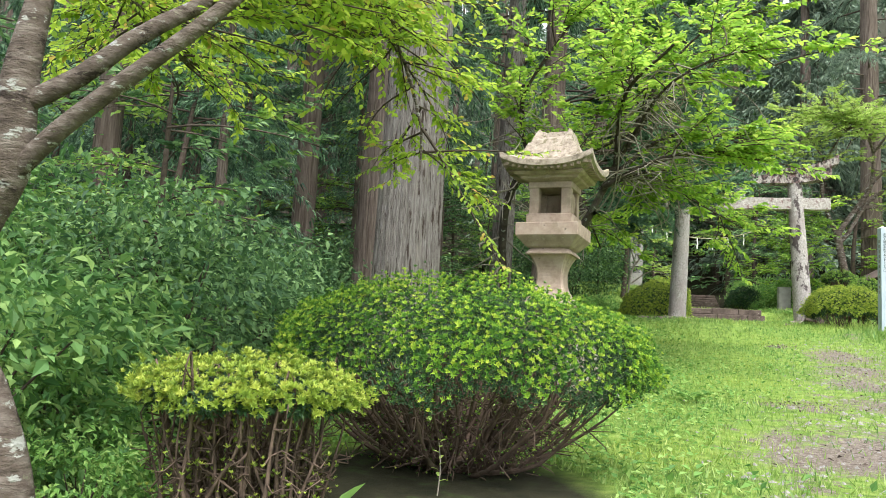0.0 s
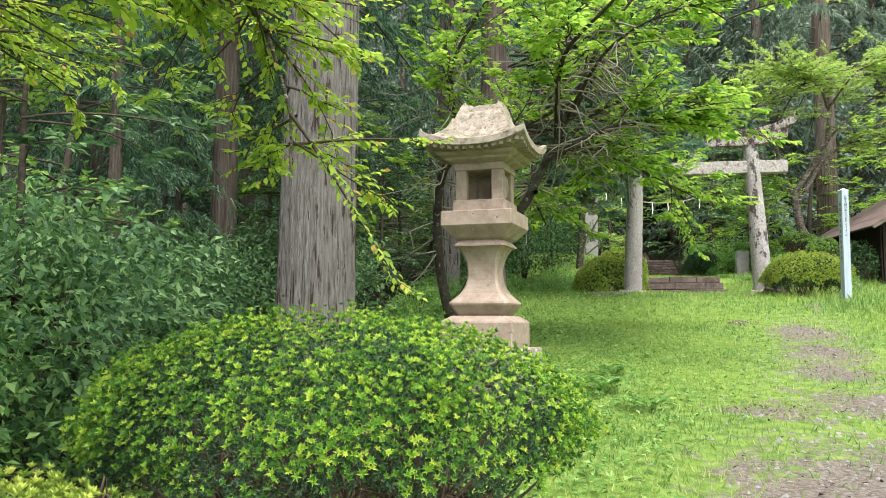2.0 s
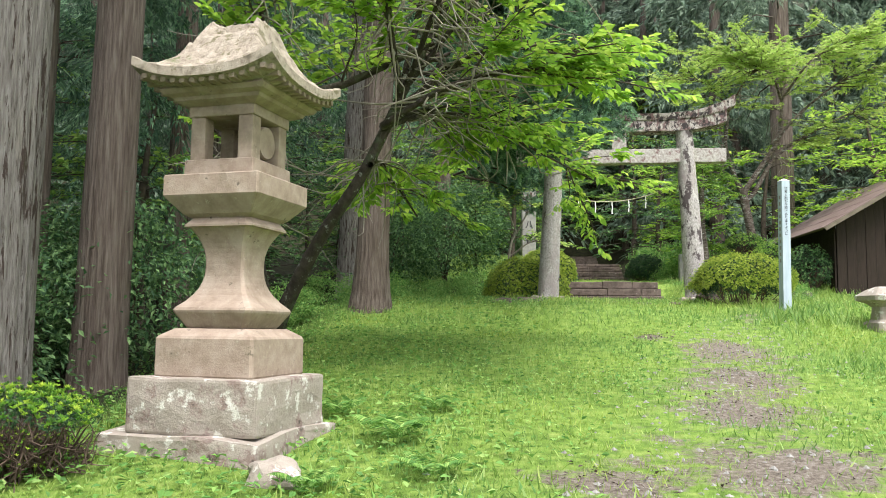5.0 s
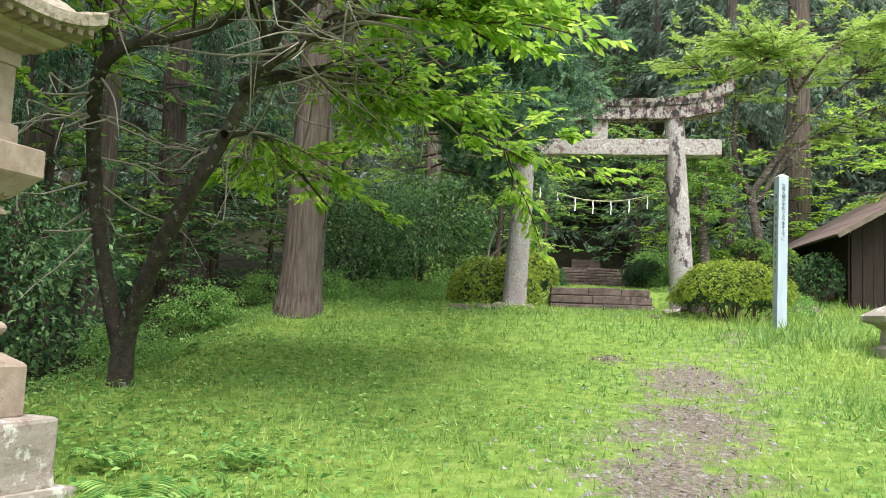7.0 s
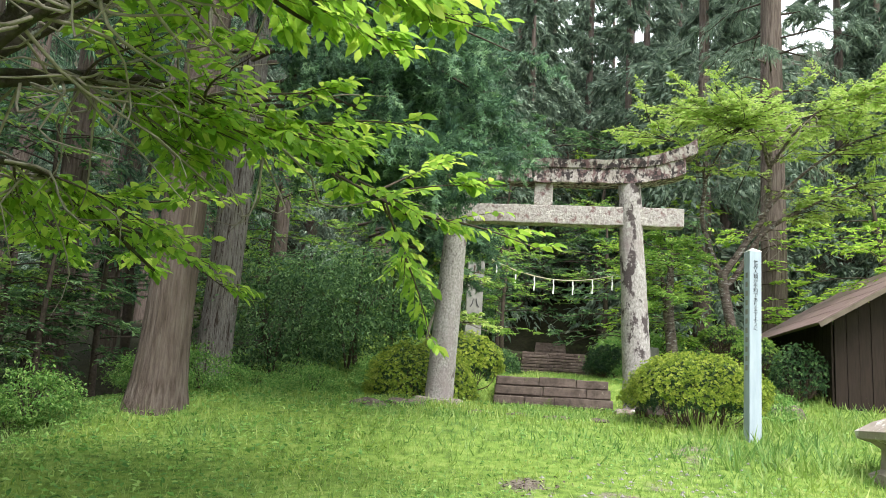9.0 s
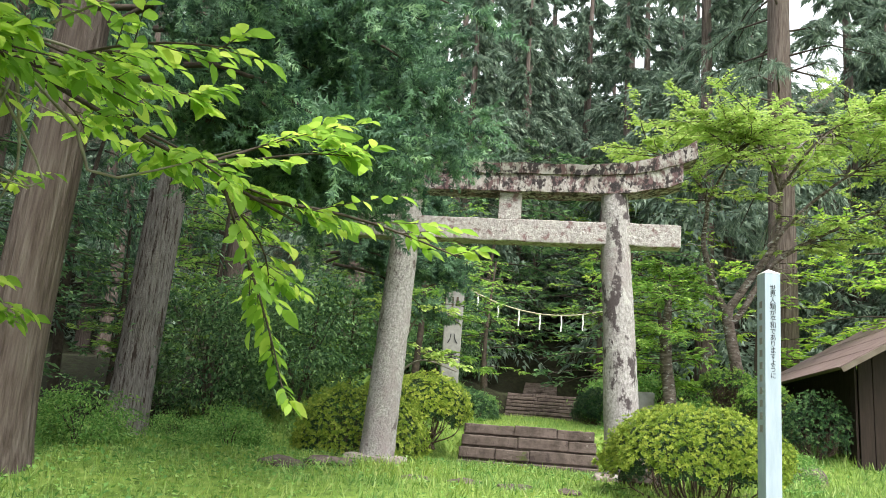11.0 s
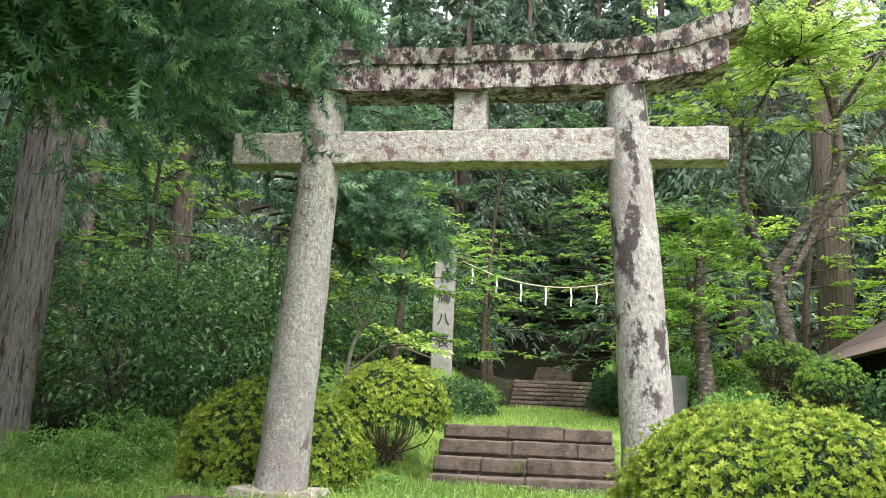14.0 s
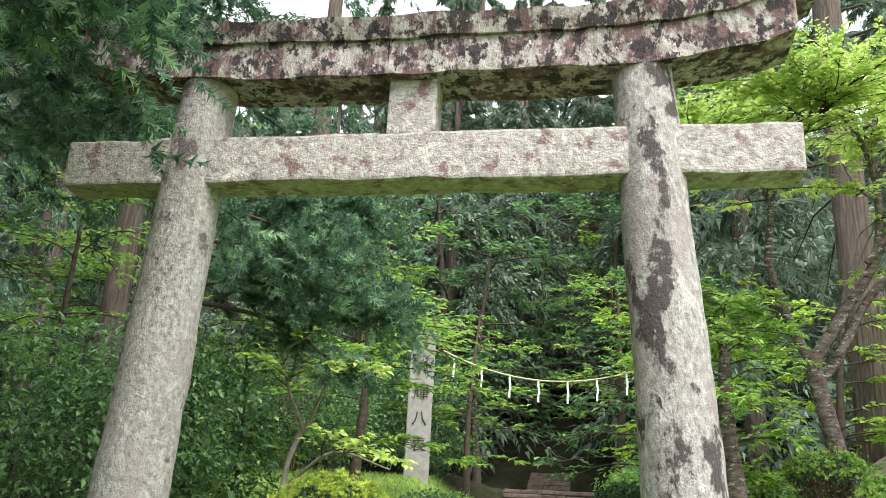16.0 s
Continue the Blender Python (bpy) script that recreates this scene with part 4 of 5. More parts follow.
# the spreading tree to the right of the gate
broadleaf("spreading tree with layered yellow-green leaves beside the gate", 6.4, 24.5,
          [(0.02, 0, -0.2, 0.14), (0.0, 0, 0.5, 0.115), (-0.16, 0, 1.3, 0.105), (-0.3, 0, 2.1, 0.1), (-0.3, 0, 2.35, 0.1)],
          [[(-0.3, 0, 2.2, 0.07), (-0.52, 0, 2.7, 0.055), (-0.75, -0.1, 3.5, 0.045), (-0.72, -0.2, 4.4, 0.035), (-1.3, -0.4, 5.0, 0.02), (-2.0, -0.5, 5.2, 0.01)],
           [(-0.3, 0, 2.3, 0.08), (0.1, 0, 2.9, 0.065), (0.55, -0.1, 3.7, 0.05), (0.65, -0.1, 5.0, 0.035), (0.8, -0.1, 6.0, 0.02)],
           [(-0.3, 0, 2.0, 0.06), (-0.05, 0, 2.3, 0.055), (0.5, 0, 3.2, 0.045), (1.3, 0, 3.75, 0.03), (2.4, -0.2, 4.3, 0.012)],
           [(0.4, -0.1, 3.5, 0.045), (1.0, -0.3, 4.2, 0.03), (1.9, -0.6, 4.9, 0.02), (3.0, -0.8, 5.3, 0.01)],
           [(0.62, -0.1, 4.6, 0.035), (0.2, -0.7, 5.1, 0.025), (-0.8, -1.2, 5.5, 0.012)],
           [(0.62, -0.1, 4.6, 0.035), (1.2, -0.8, 5.4, 0.025), (2.2, -1.3, 5.8, 0.012)],
           [(0.65, -0.1, 5.0, 0.03), (0.2, 0.3, 5.8, 0.02), (-0.9, 0.6, 6.0, 0.01)],
           [(0.65, -0.1, 5.0, 0.03), (1.4, 0.5, 5.9, 0.02), (2.6, 0.8, 6.2, 0.01)],
           [(-0.73, -0.15, 4.2, 0.03), (-0.4, -0.8, 4.9, 0.02), (0.0, -1.6, 5.2, 0.01)]],
          L_LIGHT, M_CHERRY, 0.085, 26, 10, 11, (0.7, 1.3), 0.05, 0.03, simple=True, bare_twigs=46, start=0.55)
# a thin understorey tree with pale leaves beyond the gate
broadleaf("thin young tree with pale yellow-green leaves beyond the gate", 0.3, 22.4,
          [(0, 0, -0.2, 0.04), (0.05, 0, 0.8, 0.03), (0.2, 0, 1.3, 0.025)],
          [[(0.1, 0, 0.7, 0.02), (0.6, -0.2, 1.0, 0.015), (1.2, -0.3, 0.85, 0.008)],
           [(0.2, 0, 1.2, 0.02), (0.6, -0.3, 1.8, 0.015), (1.1, -0.4, 1.7, 0.008)],
           [(0.2, 0, 1.2, 0.02), (0.0, -0.3, 1.9, 0.015), (0.4, -0.6, 2.1, 0.008)]],
          L_LIGHT, M_DEADTWIG, 0.09, 6, 7, 6, (0.4, 0.7), 0.1, 0.12)


def leaf_cloud(n, centre, size, leaf, layers=0.5, hollow=0.5):
    """Loose leaves of a shrub or far crown in uneven clumps."""
    clumps = max(6, n // 60)
    c = ball(clumps) * np.cbrt(rng.uniform(hollow ** 3, 1, (clumps, 1)))
    k = rng.integers(0, clumps, n)
    P = c[k] + rng.normal(0, 0.17, (n, 3)) * np.array([1, 1, layers])
    P = P * np.array(size) + np.array(centre)
    D = unit(c[k] * np.array([1, 1, 0.2]) + rng.normal(0, 0.6, (n, 3)) - np.array([0, 0, 0.25]))
    ln = leaf * rng.uniform(0.6, 1.3, n)
    return leaf_arrays(P, D, np.array([0, 0, 1.0]) + rng.normal(0, 0.4, (n, 3)), ln, ln * 0.5)


def wild_shrub(m, label, leaf_mat, size, n, leaf, group):
    sh = thing("wild_shrub", m, label, "shrub", group)
    stems = []
    for k in range(7):
        d = ball(1)[0] * np.array([size[0], size[1], 0]) * 0.6
        stems.append(tube_arrays(bent([(0, 0, -0.1), (d[0] * 0.3, d[1] * 0.3, size[2] * 0.7), (d[0], d[1], size[2] * 1.4)], 7), np.linspace(0.018, 0.005, 7), 5))
    child("stemwork", mesh_of("stemwork", *joined(stems), M_TWIG), sh)
    child("foliage", mesh_of("foliage", *leaf_cloud(n, (0, 0, size[2]), size, leaf), leaf_mat, False), sh)
    return sh


# undergrowth in the hollow beside the lantern and along the wood's edge
r = random.Random(5)
kinds = [wild_shrub(stand(-4.2, 5.6), "shade-green broad-leaved shrub in the hollow", L_UNDER, (1.1, 1.1, 0.8), 6000, 0.085, "undergrowth shrubs"),
         wild_shrub(stand(-3.6, 4.4), "light green leafy shrub in the hollow", L_WEED, (0.9, 0.9, 0.6), 4200, 0.075, "undergrowth shrubs"),
         wild_shrub(stand(-5.5, 7.4), "tall shade-green shrub under the cedars", L_UNDER, (1.5, 1.5, 1.5), 8000, 0.1, "undergrowth shrubs")]
# version for the wood's interior, its shade carried by the darker leaf colour
kinds.append(wild_shrub(stand(-6.4, 11.2), "green shrub in the deep shade, its leaves coloured darker for it", L_SHADE, (1.4, 1.4, 1.2), 7000, 0.09, "undergrowth shrubs"))
spots = [(-3.2, 3.4), (-4.8, 3.8), (-5.8, 5.0), (-3.9, 6.6), (-4.6, 8.6), (-6.4, 6.2), (-6.8, 9.5), (-5.2, 11), (-4.2, 13.5), (-6, 14), (-2.4, 21.8), 
         (-1.2, 22.6), (-2.8, 25), (-7.5, 12), (-8, 16), (-7, 20), (-9, 8), (-8.5, 4), (-6, 2.5), (5.2, 25.5), (4.6, 28), (6.8, 25.5), (5.0, 31), (8.8, 24), (0, 30.5), (-1.5, 28)]
for k, (x, y) in enumerate(spots):
    copy_thing(kinds[1 if x > 4 else k % 3 if y < 6.4 else 3], stand(x, y, -0.05, r.uniform(0, 360)))
for x, y in [(-1.6, 17.0), (-0.5, 18.2), (-2.7, 17.8), (-1.5, 20.4), (0.0, 20.4), (-2.6, 15.2), (-0.3, 21.6), (-2.0, 12.6), (4.5, 21.2), (4.9, 22.3), (5.6, 19.4), (4.2, 27.6), (1.4, 27.2), (-1.9, 6.9), (-2.3, 3.3), (-2.3, 18.7), (-1.7, 19.3), (5.3, 22.9), (5.7, 25.3), (6.9, 24.6), (4.1, 29.0), (4.6, 26.2)]:
    copy_thing(kinds[1], stand(x, y, -0.08, r.uniform(0, 360)) @ Matrix.Scale(r.uniform(0.4, 0.6), 4))


# ---- clipped shrubs ----
def clipped_shrub(m, rx, ry, top, skirt, count, leaf, mat_leaf, label, foot=0.12, low=-0.12, group="", square=2.4, bowl=0.0, flare=0.0):
    """A clipped dome: stems that fan out from the foot, inside leaves coloured dark for the shade there, and rosettes
    of fresh leaves over the outside.
    bowl: the share of the height below the rim that the twiggy underside takes; flare: how wide that underside starts."""
    sh = thing("clipped_shrub", m, label, "shrub", group)
    stems, under = [], []
    for k in range(110 if bowl else 30):
        a, q = rng.uniform(0, 6.283), rng.uniform(0.3, 0.97)
        out = np.array([rx * math.cos(a), ry * math.sin(a), 0])
        e = out * q + np.array([0, 0, skirt * (0.9 + 0.1 * q) + (top - skirt) * rng.uniform(0.0, 0.9) * (1.1 - q)])
        s = np.array([foot * rng.normal(0, 0.5), foot * rng.normal(0, 0.5), -0.05])
        if bowl:
            lift = rng.uniform(0.0, 0.55)
            line = [s] + [s * (1 - u) + out * q * (flare + (1 - flare) * u ** 0.8) + np.array([0, 0, skirt * (1 - bowl + (bowl - 0.06) * u ** 1.9 + lift * u)]) + rng.normal(0, 0.018, 3) for u in (0.12, 0.4, 0.7, 0.92)] + [e]
        else:
            line = [s, s * 0.8 + [0, 0, 0.12 * skirt], s * 0.3 + e * np.array([0.78, 0.78, 0]) + np.array([0, 0, skirt * rng.uniform(0.36, 0.66)]), e]
        line = bent(line, 12)
        stems.append(tube_arrays(line, np.linspace(0.017, 0.003, 12) * (0.6 + rx * 0.5), 5))
        for q2 in range(16 if bowl else 6):
            p = line[rng.integers(3, 9 if bowl else 11)]
            d = unit(rng.normal(0, 0.7, 3) + out * 0.6 / rx + np.array([0, 0, 0.18 if bowl else 0.55]))
            ln = rng.uniform(0.08, 0.2) * min(1.0, (top - skirt) / 0.3)
            tip = p + d * ln + rng.normal(0, 0.02, 3)
            stems.append(tube_arrays(np.array([p, p + d * ln * 0.5 + rng.normal(0, 0.02, 3), tip]), [0.005, 0.0035, 0.0015], 3))
            if bowl and rng.uniform() < 0.75:
                under.append(tip)
    child("stemwork", mesh_of("stemwork", *joined(stems), M_SHRUB_TWIG), sh)

    def dome(n, low):
        a = rng.uniform(0, 6.283, n)
        h = 1 - rng.uniform(0, 1, n) ** 0.85 * (1 - low - 0.16 * np.sin(4 * a + 1) * np.sin(9 * a))
        q = np.sqrt(np.clip(1 - np.clip(h, 0, 1) ** square, 0.0, 1)) * np.where(h < 0, 1 + 0.35 * h, 1)
        wave = 1 + 0.05 * np.sin(3 * a + 4 * h) + 0.04 * np.sin(7 * a - 5 * h)
        P = np.stack([rx * q * np.cos(a) * wave, ry * q * np.sin(a) * wave, skirt + (top - skirt) * h * (1 + 0.05 * np.sin(5 * a))], -1)
        N = unit(np.stack([q * np.cos(a) / rx, q * np.sin(a) / ry, np.clip(h, 0.05, 1) / (top - skirt)], -1))
        return P, N

    def rosettes(P, N, size, leaves, shape=0.31):
        """Upright whorls of small leaves, each whorl one island."""
        k = leaves
        PP, NN = np.repeat(P, k, 0), np.repeat(N, k, 0)
        D = NN * 0.75 + ball(len(PP)) * 0.85 + np.array([0, 0, 0.3])
        ln = np.repeat(size * rng.uniform(0.75, 1.25, len(P)), k) * rng.uniform(0.75, 1.2, len(PP))
        V, _ = leaf_arrays(PP, D, NN, ln, ln * shape)
        V = np.concatenate([P[:, None], V.reshape(-1, k, 4, 3)[:, :, 1:].reshape(-1, 3 * k, 3)], 1)
        tuft = np.array([(0, 1 + 3 * q, 2 + 3 * q, 3 + 3 * q) for q in range(k)])
        return V.reshape(-1, 3), (tuft[None] + (3 * k + 1) * np.arange(len(P))[:, None, None]).reshape(-1, 4)

    P, N = dome(count // 2, low)
    if bowl:
        keep = rng.uniform(0, 1, len(P)) < np.clip((P[:, 2] - skirt) / (top - skirt) * 1.9 + 0.22 + 0.3 * np.sin(9 * P[:, 0] + 5 * P[:, 2]) * np.sin(8 * P[:, 1] - 11 * P[:, 2]), 0.1, 1)
        P, N = P[keep], N[keep]
    P = P + N * rng.normal(0, 0.024, (len(P), 1)) + rng.normal(0, 0.01, P.shape)
    layers = [rosettes(P, N, leaf * 1.25, 14)]
    if under:
        U = np.array(under)
        layers.append(rosettes(U, np.tile([0, 0, 1.0], (len(U), 1)), leaf * 0.9, 8))
    child("outer_foliage", mesh_of("outer_foliage", *joined(layers), mat_leaf, False), sh)
    # inside leaves: interior shade of the dome put into their colour
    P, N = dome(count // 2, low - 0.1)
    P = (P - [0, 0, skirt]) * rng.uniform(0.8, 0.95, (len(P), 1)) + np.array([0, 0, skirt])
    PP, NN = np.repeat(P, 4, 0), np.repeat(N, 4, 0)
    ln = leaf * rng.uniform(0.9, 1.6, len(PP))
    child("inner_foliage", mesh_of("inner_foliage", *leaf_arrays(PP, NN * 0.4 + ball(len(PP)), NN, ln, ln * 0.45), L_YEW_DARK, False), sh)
    return sh


clipped_shrub(pose(-0.86, 4.45, 0.76), 1.06, 0.85, 1.04, 0.48, 23000, 0.0145, L_YEW, "broad clipped mushroom-shaped shrub with bare twiggy underside", 0.06, low=-0.02, bowl=0.9)
clipped_shrub(pose(-1.4, 3.0, 0.6), 0.43, 0.4, 0.72, 0.57, 5600, 0.018, L_AZALEA, "small flat-topped clipped shrub on bare stems", 0.17, low=0.0, bowl=0.8, flare=0.5)
clipped_shrub(pose(4.22, 16.5, 2.2), 0.74, 0.65, 0.83, 0.3, 9000, 0.022, L_AZALEA, "rounded yellow-green azalea beside the gate", 0.12, low=0.0)
clipped_shrub(pose(0.85, 18.6, 2.25), 0.74, 0.6, 0.9, 0.25, 5500, 0.027, L_AZALEA, "rounded yellow-green azalea behind the pillar", 0.12, low=-0.2)
clipped_shrub(pose(1.2, 21.3, 2.55), 0.6, 0.55, 1.02, 0.4, 4000, 0.03, L_AZALEA, "rounded olive-green azalea beside the steps", 0.12, low=0.0)
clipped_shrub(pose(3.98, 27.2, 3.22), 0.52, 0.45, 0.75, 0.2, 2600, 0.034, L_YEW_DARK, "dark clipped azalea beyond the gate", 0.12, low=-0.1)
clipped_shrub(stand(1.35, 25.2, -0.2), 0.6, 0.5, 0.75, 0.2, 2600, 0.034, L_SHADE, "low dark green shrub below the stele", 0.12, low=-0.2)
clipped_shrub(stand(6.0, 24.1), 0.44, 0.36, 1.22, 0.9, 1500, 0.026, L_MID, "small cloud-pruned shrub beside the spreading tree", 0.05, low=0.0, bowl=0.45)
clipped_shrub(stand(6.35, 23.0), 0.42, 0.38, 1.0, 0.6, 1500, 0.03, L_MID, "small cloud-pruned shrub near the shed eave", 0.05, low=-0.1, bowl=0.5)
clipped_shrub(stand(6.9, 22.2), 0.45, 0.4, 0.95, 0.3, 1300, 0.03, L_SHADE, "low round dark shrub under the shed eave", 0.06, low=-0.2)
clipped_shrub(stand(-1.55, 7.6, -0.1), 0.5, 0.4, 0.55, 0.3, 1500, 0.02, L_YEW, "straggly half-bare shrub beside the lantern base", 0.12, low=0.45, bowl=0.8)


# ---- the surrounding wood ----
def wood_tree(m, tall, radius, label, needle, group, boughs=46, bare=0.3, bark=None, spread=2.6, shoot=(75, 0.15, 0.24), sprays=5):
    tree = thing("conifer_tree", m, label, "tree", group)
    line = bent([(0, 0, -0.4), (0.05, 0, tall * 0.5), (0, 0.1, tall)], 16)
    child("trunk", mesh_of("trunk", *tube_arrays(line, np.linspace(radius, radius * 0.2, 16), 10, 0.04), bark or M_CEDAR_RED), tree)
    crown = []
    for k in range(boughs):
        h = tall * (bare + (1 - bare) * k / boughs)
        ln = spread * (1.1 - 0.95 * k / boughs) * rng.uniform(0.7, 1.15)
        a = rng.uniform(0, 6.283)
        d = np.array([math.cos(a), math.sin(a), 0.1])
        for q in range(sprays):
            u = rng.uniform(0.08, 0.85)
            crown.append(cedar_spray(np.array([0, 0, h]) + d * ln * u, d + rng.normal(0, 0.4, 3), ln * 0.55, shoot[0], shoot[1], 0.6, shoot[2]))
    child("crown", mesh_of("crown", *joined(crown), needle, False), tree)
    return tree


g = "wood around the shrine"
stock = [wood_tree(stand(-7.5, 10.5), 17, 0.24, "dark cedar in the wood", L_CEDAR, g, 46, 0.22),
         wood_tree(stand(-9, 14.5), 20, 0.28, "tall dark cedar in the wood", L_CEDAR, g, 50, 0.15),
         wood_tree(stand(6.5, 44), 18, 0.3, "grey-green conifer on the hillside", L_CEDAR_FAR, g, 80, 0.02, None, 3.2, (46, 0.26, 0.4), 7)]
taken = [(-7.5, 10.5), (-9, 14.5), (6.5, 44)]
for x, y in [(-5.4, 13.2), (-5.8, 20.2), (-3.9, 25.6), (-6.6, 17.2), (-4.9, 16.4), (-7.8, 13.4), (-6.2, 22.6), (-2.2, 29.5), (1.2, 44), (4, 47), (9.5, 41), (13, 38), (16, 42), (11.5, 47), (-1.5, 41)]:
    taken.append((x, y))
    copy_thing(stock[2 if y > 36 else len(taken) % 2], stand(x, y, 0, r.uniform(0, 360)))
for x, y in [(-5.2, 9.8), (-6.3, 12.6), (-4.9, 14.6), (-7.2, 15.2), (-6.9, 19.0), (-8.4, 12.4), (-8.8, 17.6), (-8.0, 8.6)]:
    copy_thing(stock[0], stand(x, y, -0.6, r.uniform(0, 360)) @ Matrix.Scale(r.uniform(0.38, 0.55), 4))
tries = 0
while len(taken) < 128 and tries < 6000:
    tries += 1
    x, y = r.uniform(-34, 36), r.uniform(-14, 75)
    near_path = -4.6 < x < 9 and y < 34
    open_right = x > 0 and y < 27
    if near_path or open_right or (y < 2 and x > -8) or any((x - a) ** 2 + (y - b) ** 2 < 6.5 for a, b in taken):
        continue
    if y > 45 and r.random() < 0.45:
        continue
    taken.append((x, y))
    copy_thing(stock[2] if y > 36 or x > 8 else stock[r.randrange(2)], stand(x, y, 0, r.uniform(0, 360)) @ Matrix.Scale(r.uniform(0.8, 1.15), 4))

# broad-leaved young trees behind the gate
def young_tree(m, label, leaf_mat, tall, spread, n, leaf, group):
    tree = thing("young_tree", m, label, "tree", group)
    line = bent([(0, 0, -0.2), (0.1, 0, tall * 0.4), (-0.1, 0.1, tall * 0.9)], 12)
    limbs = [tube_arrays(line, np.linspace(0.09, 0.02, 12), 8, 0.05)]
    lv = []
    for k in range(26):
        u = rng.uniform(0.25, 1)
        a = rng.uniform(0, 6.283)
        p = np.array([np.interp(u, np.linspace(0, 1, 12), line[:, c]) for c in range(3)])
        w, l = broad_spray(p, (math.cos(a), math.sin(a), 0.25), spread * rng.uniform(0.6, 1.1), 8, n, leaf, 0.3, 0.15, simple=True)
        limbs += w
        lv.append(l)
    V = joined([(v, f) for v, f in limbs])
    child("branchwork", mesh_of("branchwork", *V, M_TWIG), tree)
    child("foliage", mesh_of("foliage", *joined(lv), leaf_mat, False), tree)
    return tree


ya = young_tree(stand(5.0, 25.6), "young bright green tree beyond the gate", L_MAPLE, 3.6, 1.3, 8, 0.11, "young trees")
yb = young_tree(stand(0.2, 25.5), "mid-green maple over the steps", L_MID, 4.6, 1.7, 9, 0.12, "young trees")
yc = young_tree(stand(-5.4, 19), "shade-green young tree in the wood", L_SHADE, 5.0, 1.9, 9, 0.14, "young trees")
for x, y, s, k in [(4.2, 33.2, 1.2, 1), (2.2, 40, 1.7, 2), (0.9, 34.5, 1.4, 2), (-1.5, 31, 1.4, 1), (5.6, 35, 1.6, 0), (-0.5, 36, 1.8, 2), (7.8, 29, 1.3, 0), (-4.5, 27, 1.3, 1), (-6.5, 24, 1.3, 2), (-5.8, 9.8, 1.1, 1),
                   (-5.0, 15.5, 1.1, 1), (10.5, 28, 1.5, 0), (-4.4, 7.2, 0.8, 2), (-3.2, 23.5, 1.0, 1), (4.4, 38, 1.7, 2), (6.8, 40, 1.9, 0), (-7.2, 6.4, 1.0, 2), (-8.5, 10.8, 1.2, 1), (-7.5, 16.5, 1.2, 2),
                   (1.3, 29.5, 0.9, 1), (9.6, 24.5, 1.1, 0), (12.5, 32, 1.6, 0), (3.2, 43, 2.0, 0), (-2.6, 34, 1.6, 1), (-9.5, 3.5, 1.1, 2), (-6.4, 3.4, 0.8, 2), (4.7, 29.4, 1.0, 2),
                   (-3.7, 16.8, 0.6, 2), (-4.9, 17.6, 0.75, 1), (-3.5, 21.6, 0.65, 1), (-4.6, 22.6, 0.8, 2), (-1.3, 23.6, 0.6, 1), (-2.2, 22.6, 0.5, 2), (-4.2, 19.0, 0.7, 2), (-0.5, 23.2, 0.5, 1)]:
    copy_thing((ya, yb, yc)[k], stand(x, y, 0, r.uniform(0, 360)) @ Matrix.Scale(s, 4))


# ---- small stones and ferns ----
def boulder(m, size, label, material=None, seed=0):
    bm = bmesh.new()
    bmesh.ops.create_icosphere(bm, subdivisions=3, radius=1)
    for v in bm.verts:
        n = noise.noise(v.co * 1.3 + Vector((seed, 0, 0))) * 0.35 + noise.noise(v.co * 4 + Vector((0, seed, 0))) * 0.1
        v.co = Vector((v.co.x * size[0], v.co.y * size[1], v.co.z * size[2])) * (1 + n)
    me = bpy.data.meshes.new("garden_stone")
    bm.to_mesh(me)
    bm.free()
    me.materials.append(material or M_BASE)
    ob = new("garden_stone", me)
    ob.matrix_world = m
    return tagged(ob, label, "stone", "garden stones")


for k, (x, y, sx, sz) in enumerate([(1.9, 16.5, 0.16, 0.05), (2.3, 16.62, 0.2, 0.05), (2.75, 16.55, 0.22, 0.05), (3.2, 16.4, 0.14, 0.05), (0.55, 16.9, 0.26, 0.09), (0.95, 17.2, 0.3, 0.08)]):
    boulder(stand(x, y, -0.015, 40 * k), (sx, sx * 0.7, sz), "flat brown stone sunk in the grass", M_STEP, k)
for k, (x, y, sx, sz) in enumerate([(5.9, 20.5, 0.32, 0.3), (6.35, 20.7, 0.35, 0.26), (6.1, 21.6, 0.3, 0.22), (3.85, 17.4, 0.2, 0.16)]):
    boulder(stand(x, y, sz * 0.5, 70 * k), (sx, sx * 0.7, sz), "rounded brown garden stone among shrubs", M_STEP, k + 9)
boulder(stand(-0.1, 7.7, 0.03), (0.16, 0.12, 0.1), "grey stone beside the lantern footing", M_BASE, 3)


def stone_basin(m):
    st = thing("stone_stand", m, "small weathered stone stand in tall grass", "stone stand")
    part("foot", loft(bmesh.new(), [(0.17, -0.1), (0.17, 0.08), (0.1, 0.12), (0.09, 0.28), (0.15, 0.33)], chamfer=0.2), M_BASE, st)
    part("cap_stone", loft(bmesh.new(), [(0.15, 0.328), (0.24, 0.36), (0.25, 0.42), (0.14, 0.5), (0.05, 0.54)], chamfer=0.25), M_BASE, st)
    return st


stone_basin(stand(5.5, 14.6, 0, 20))


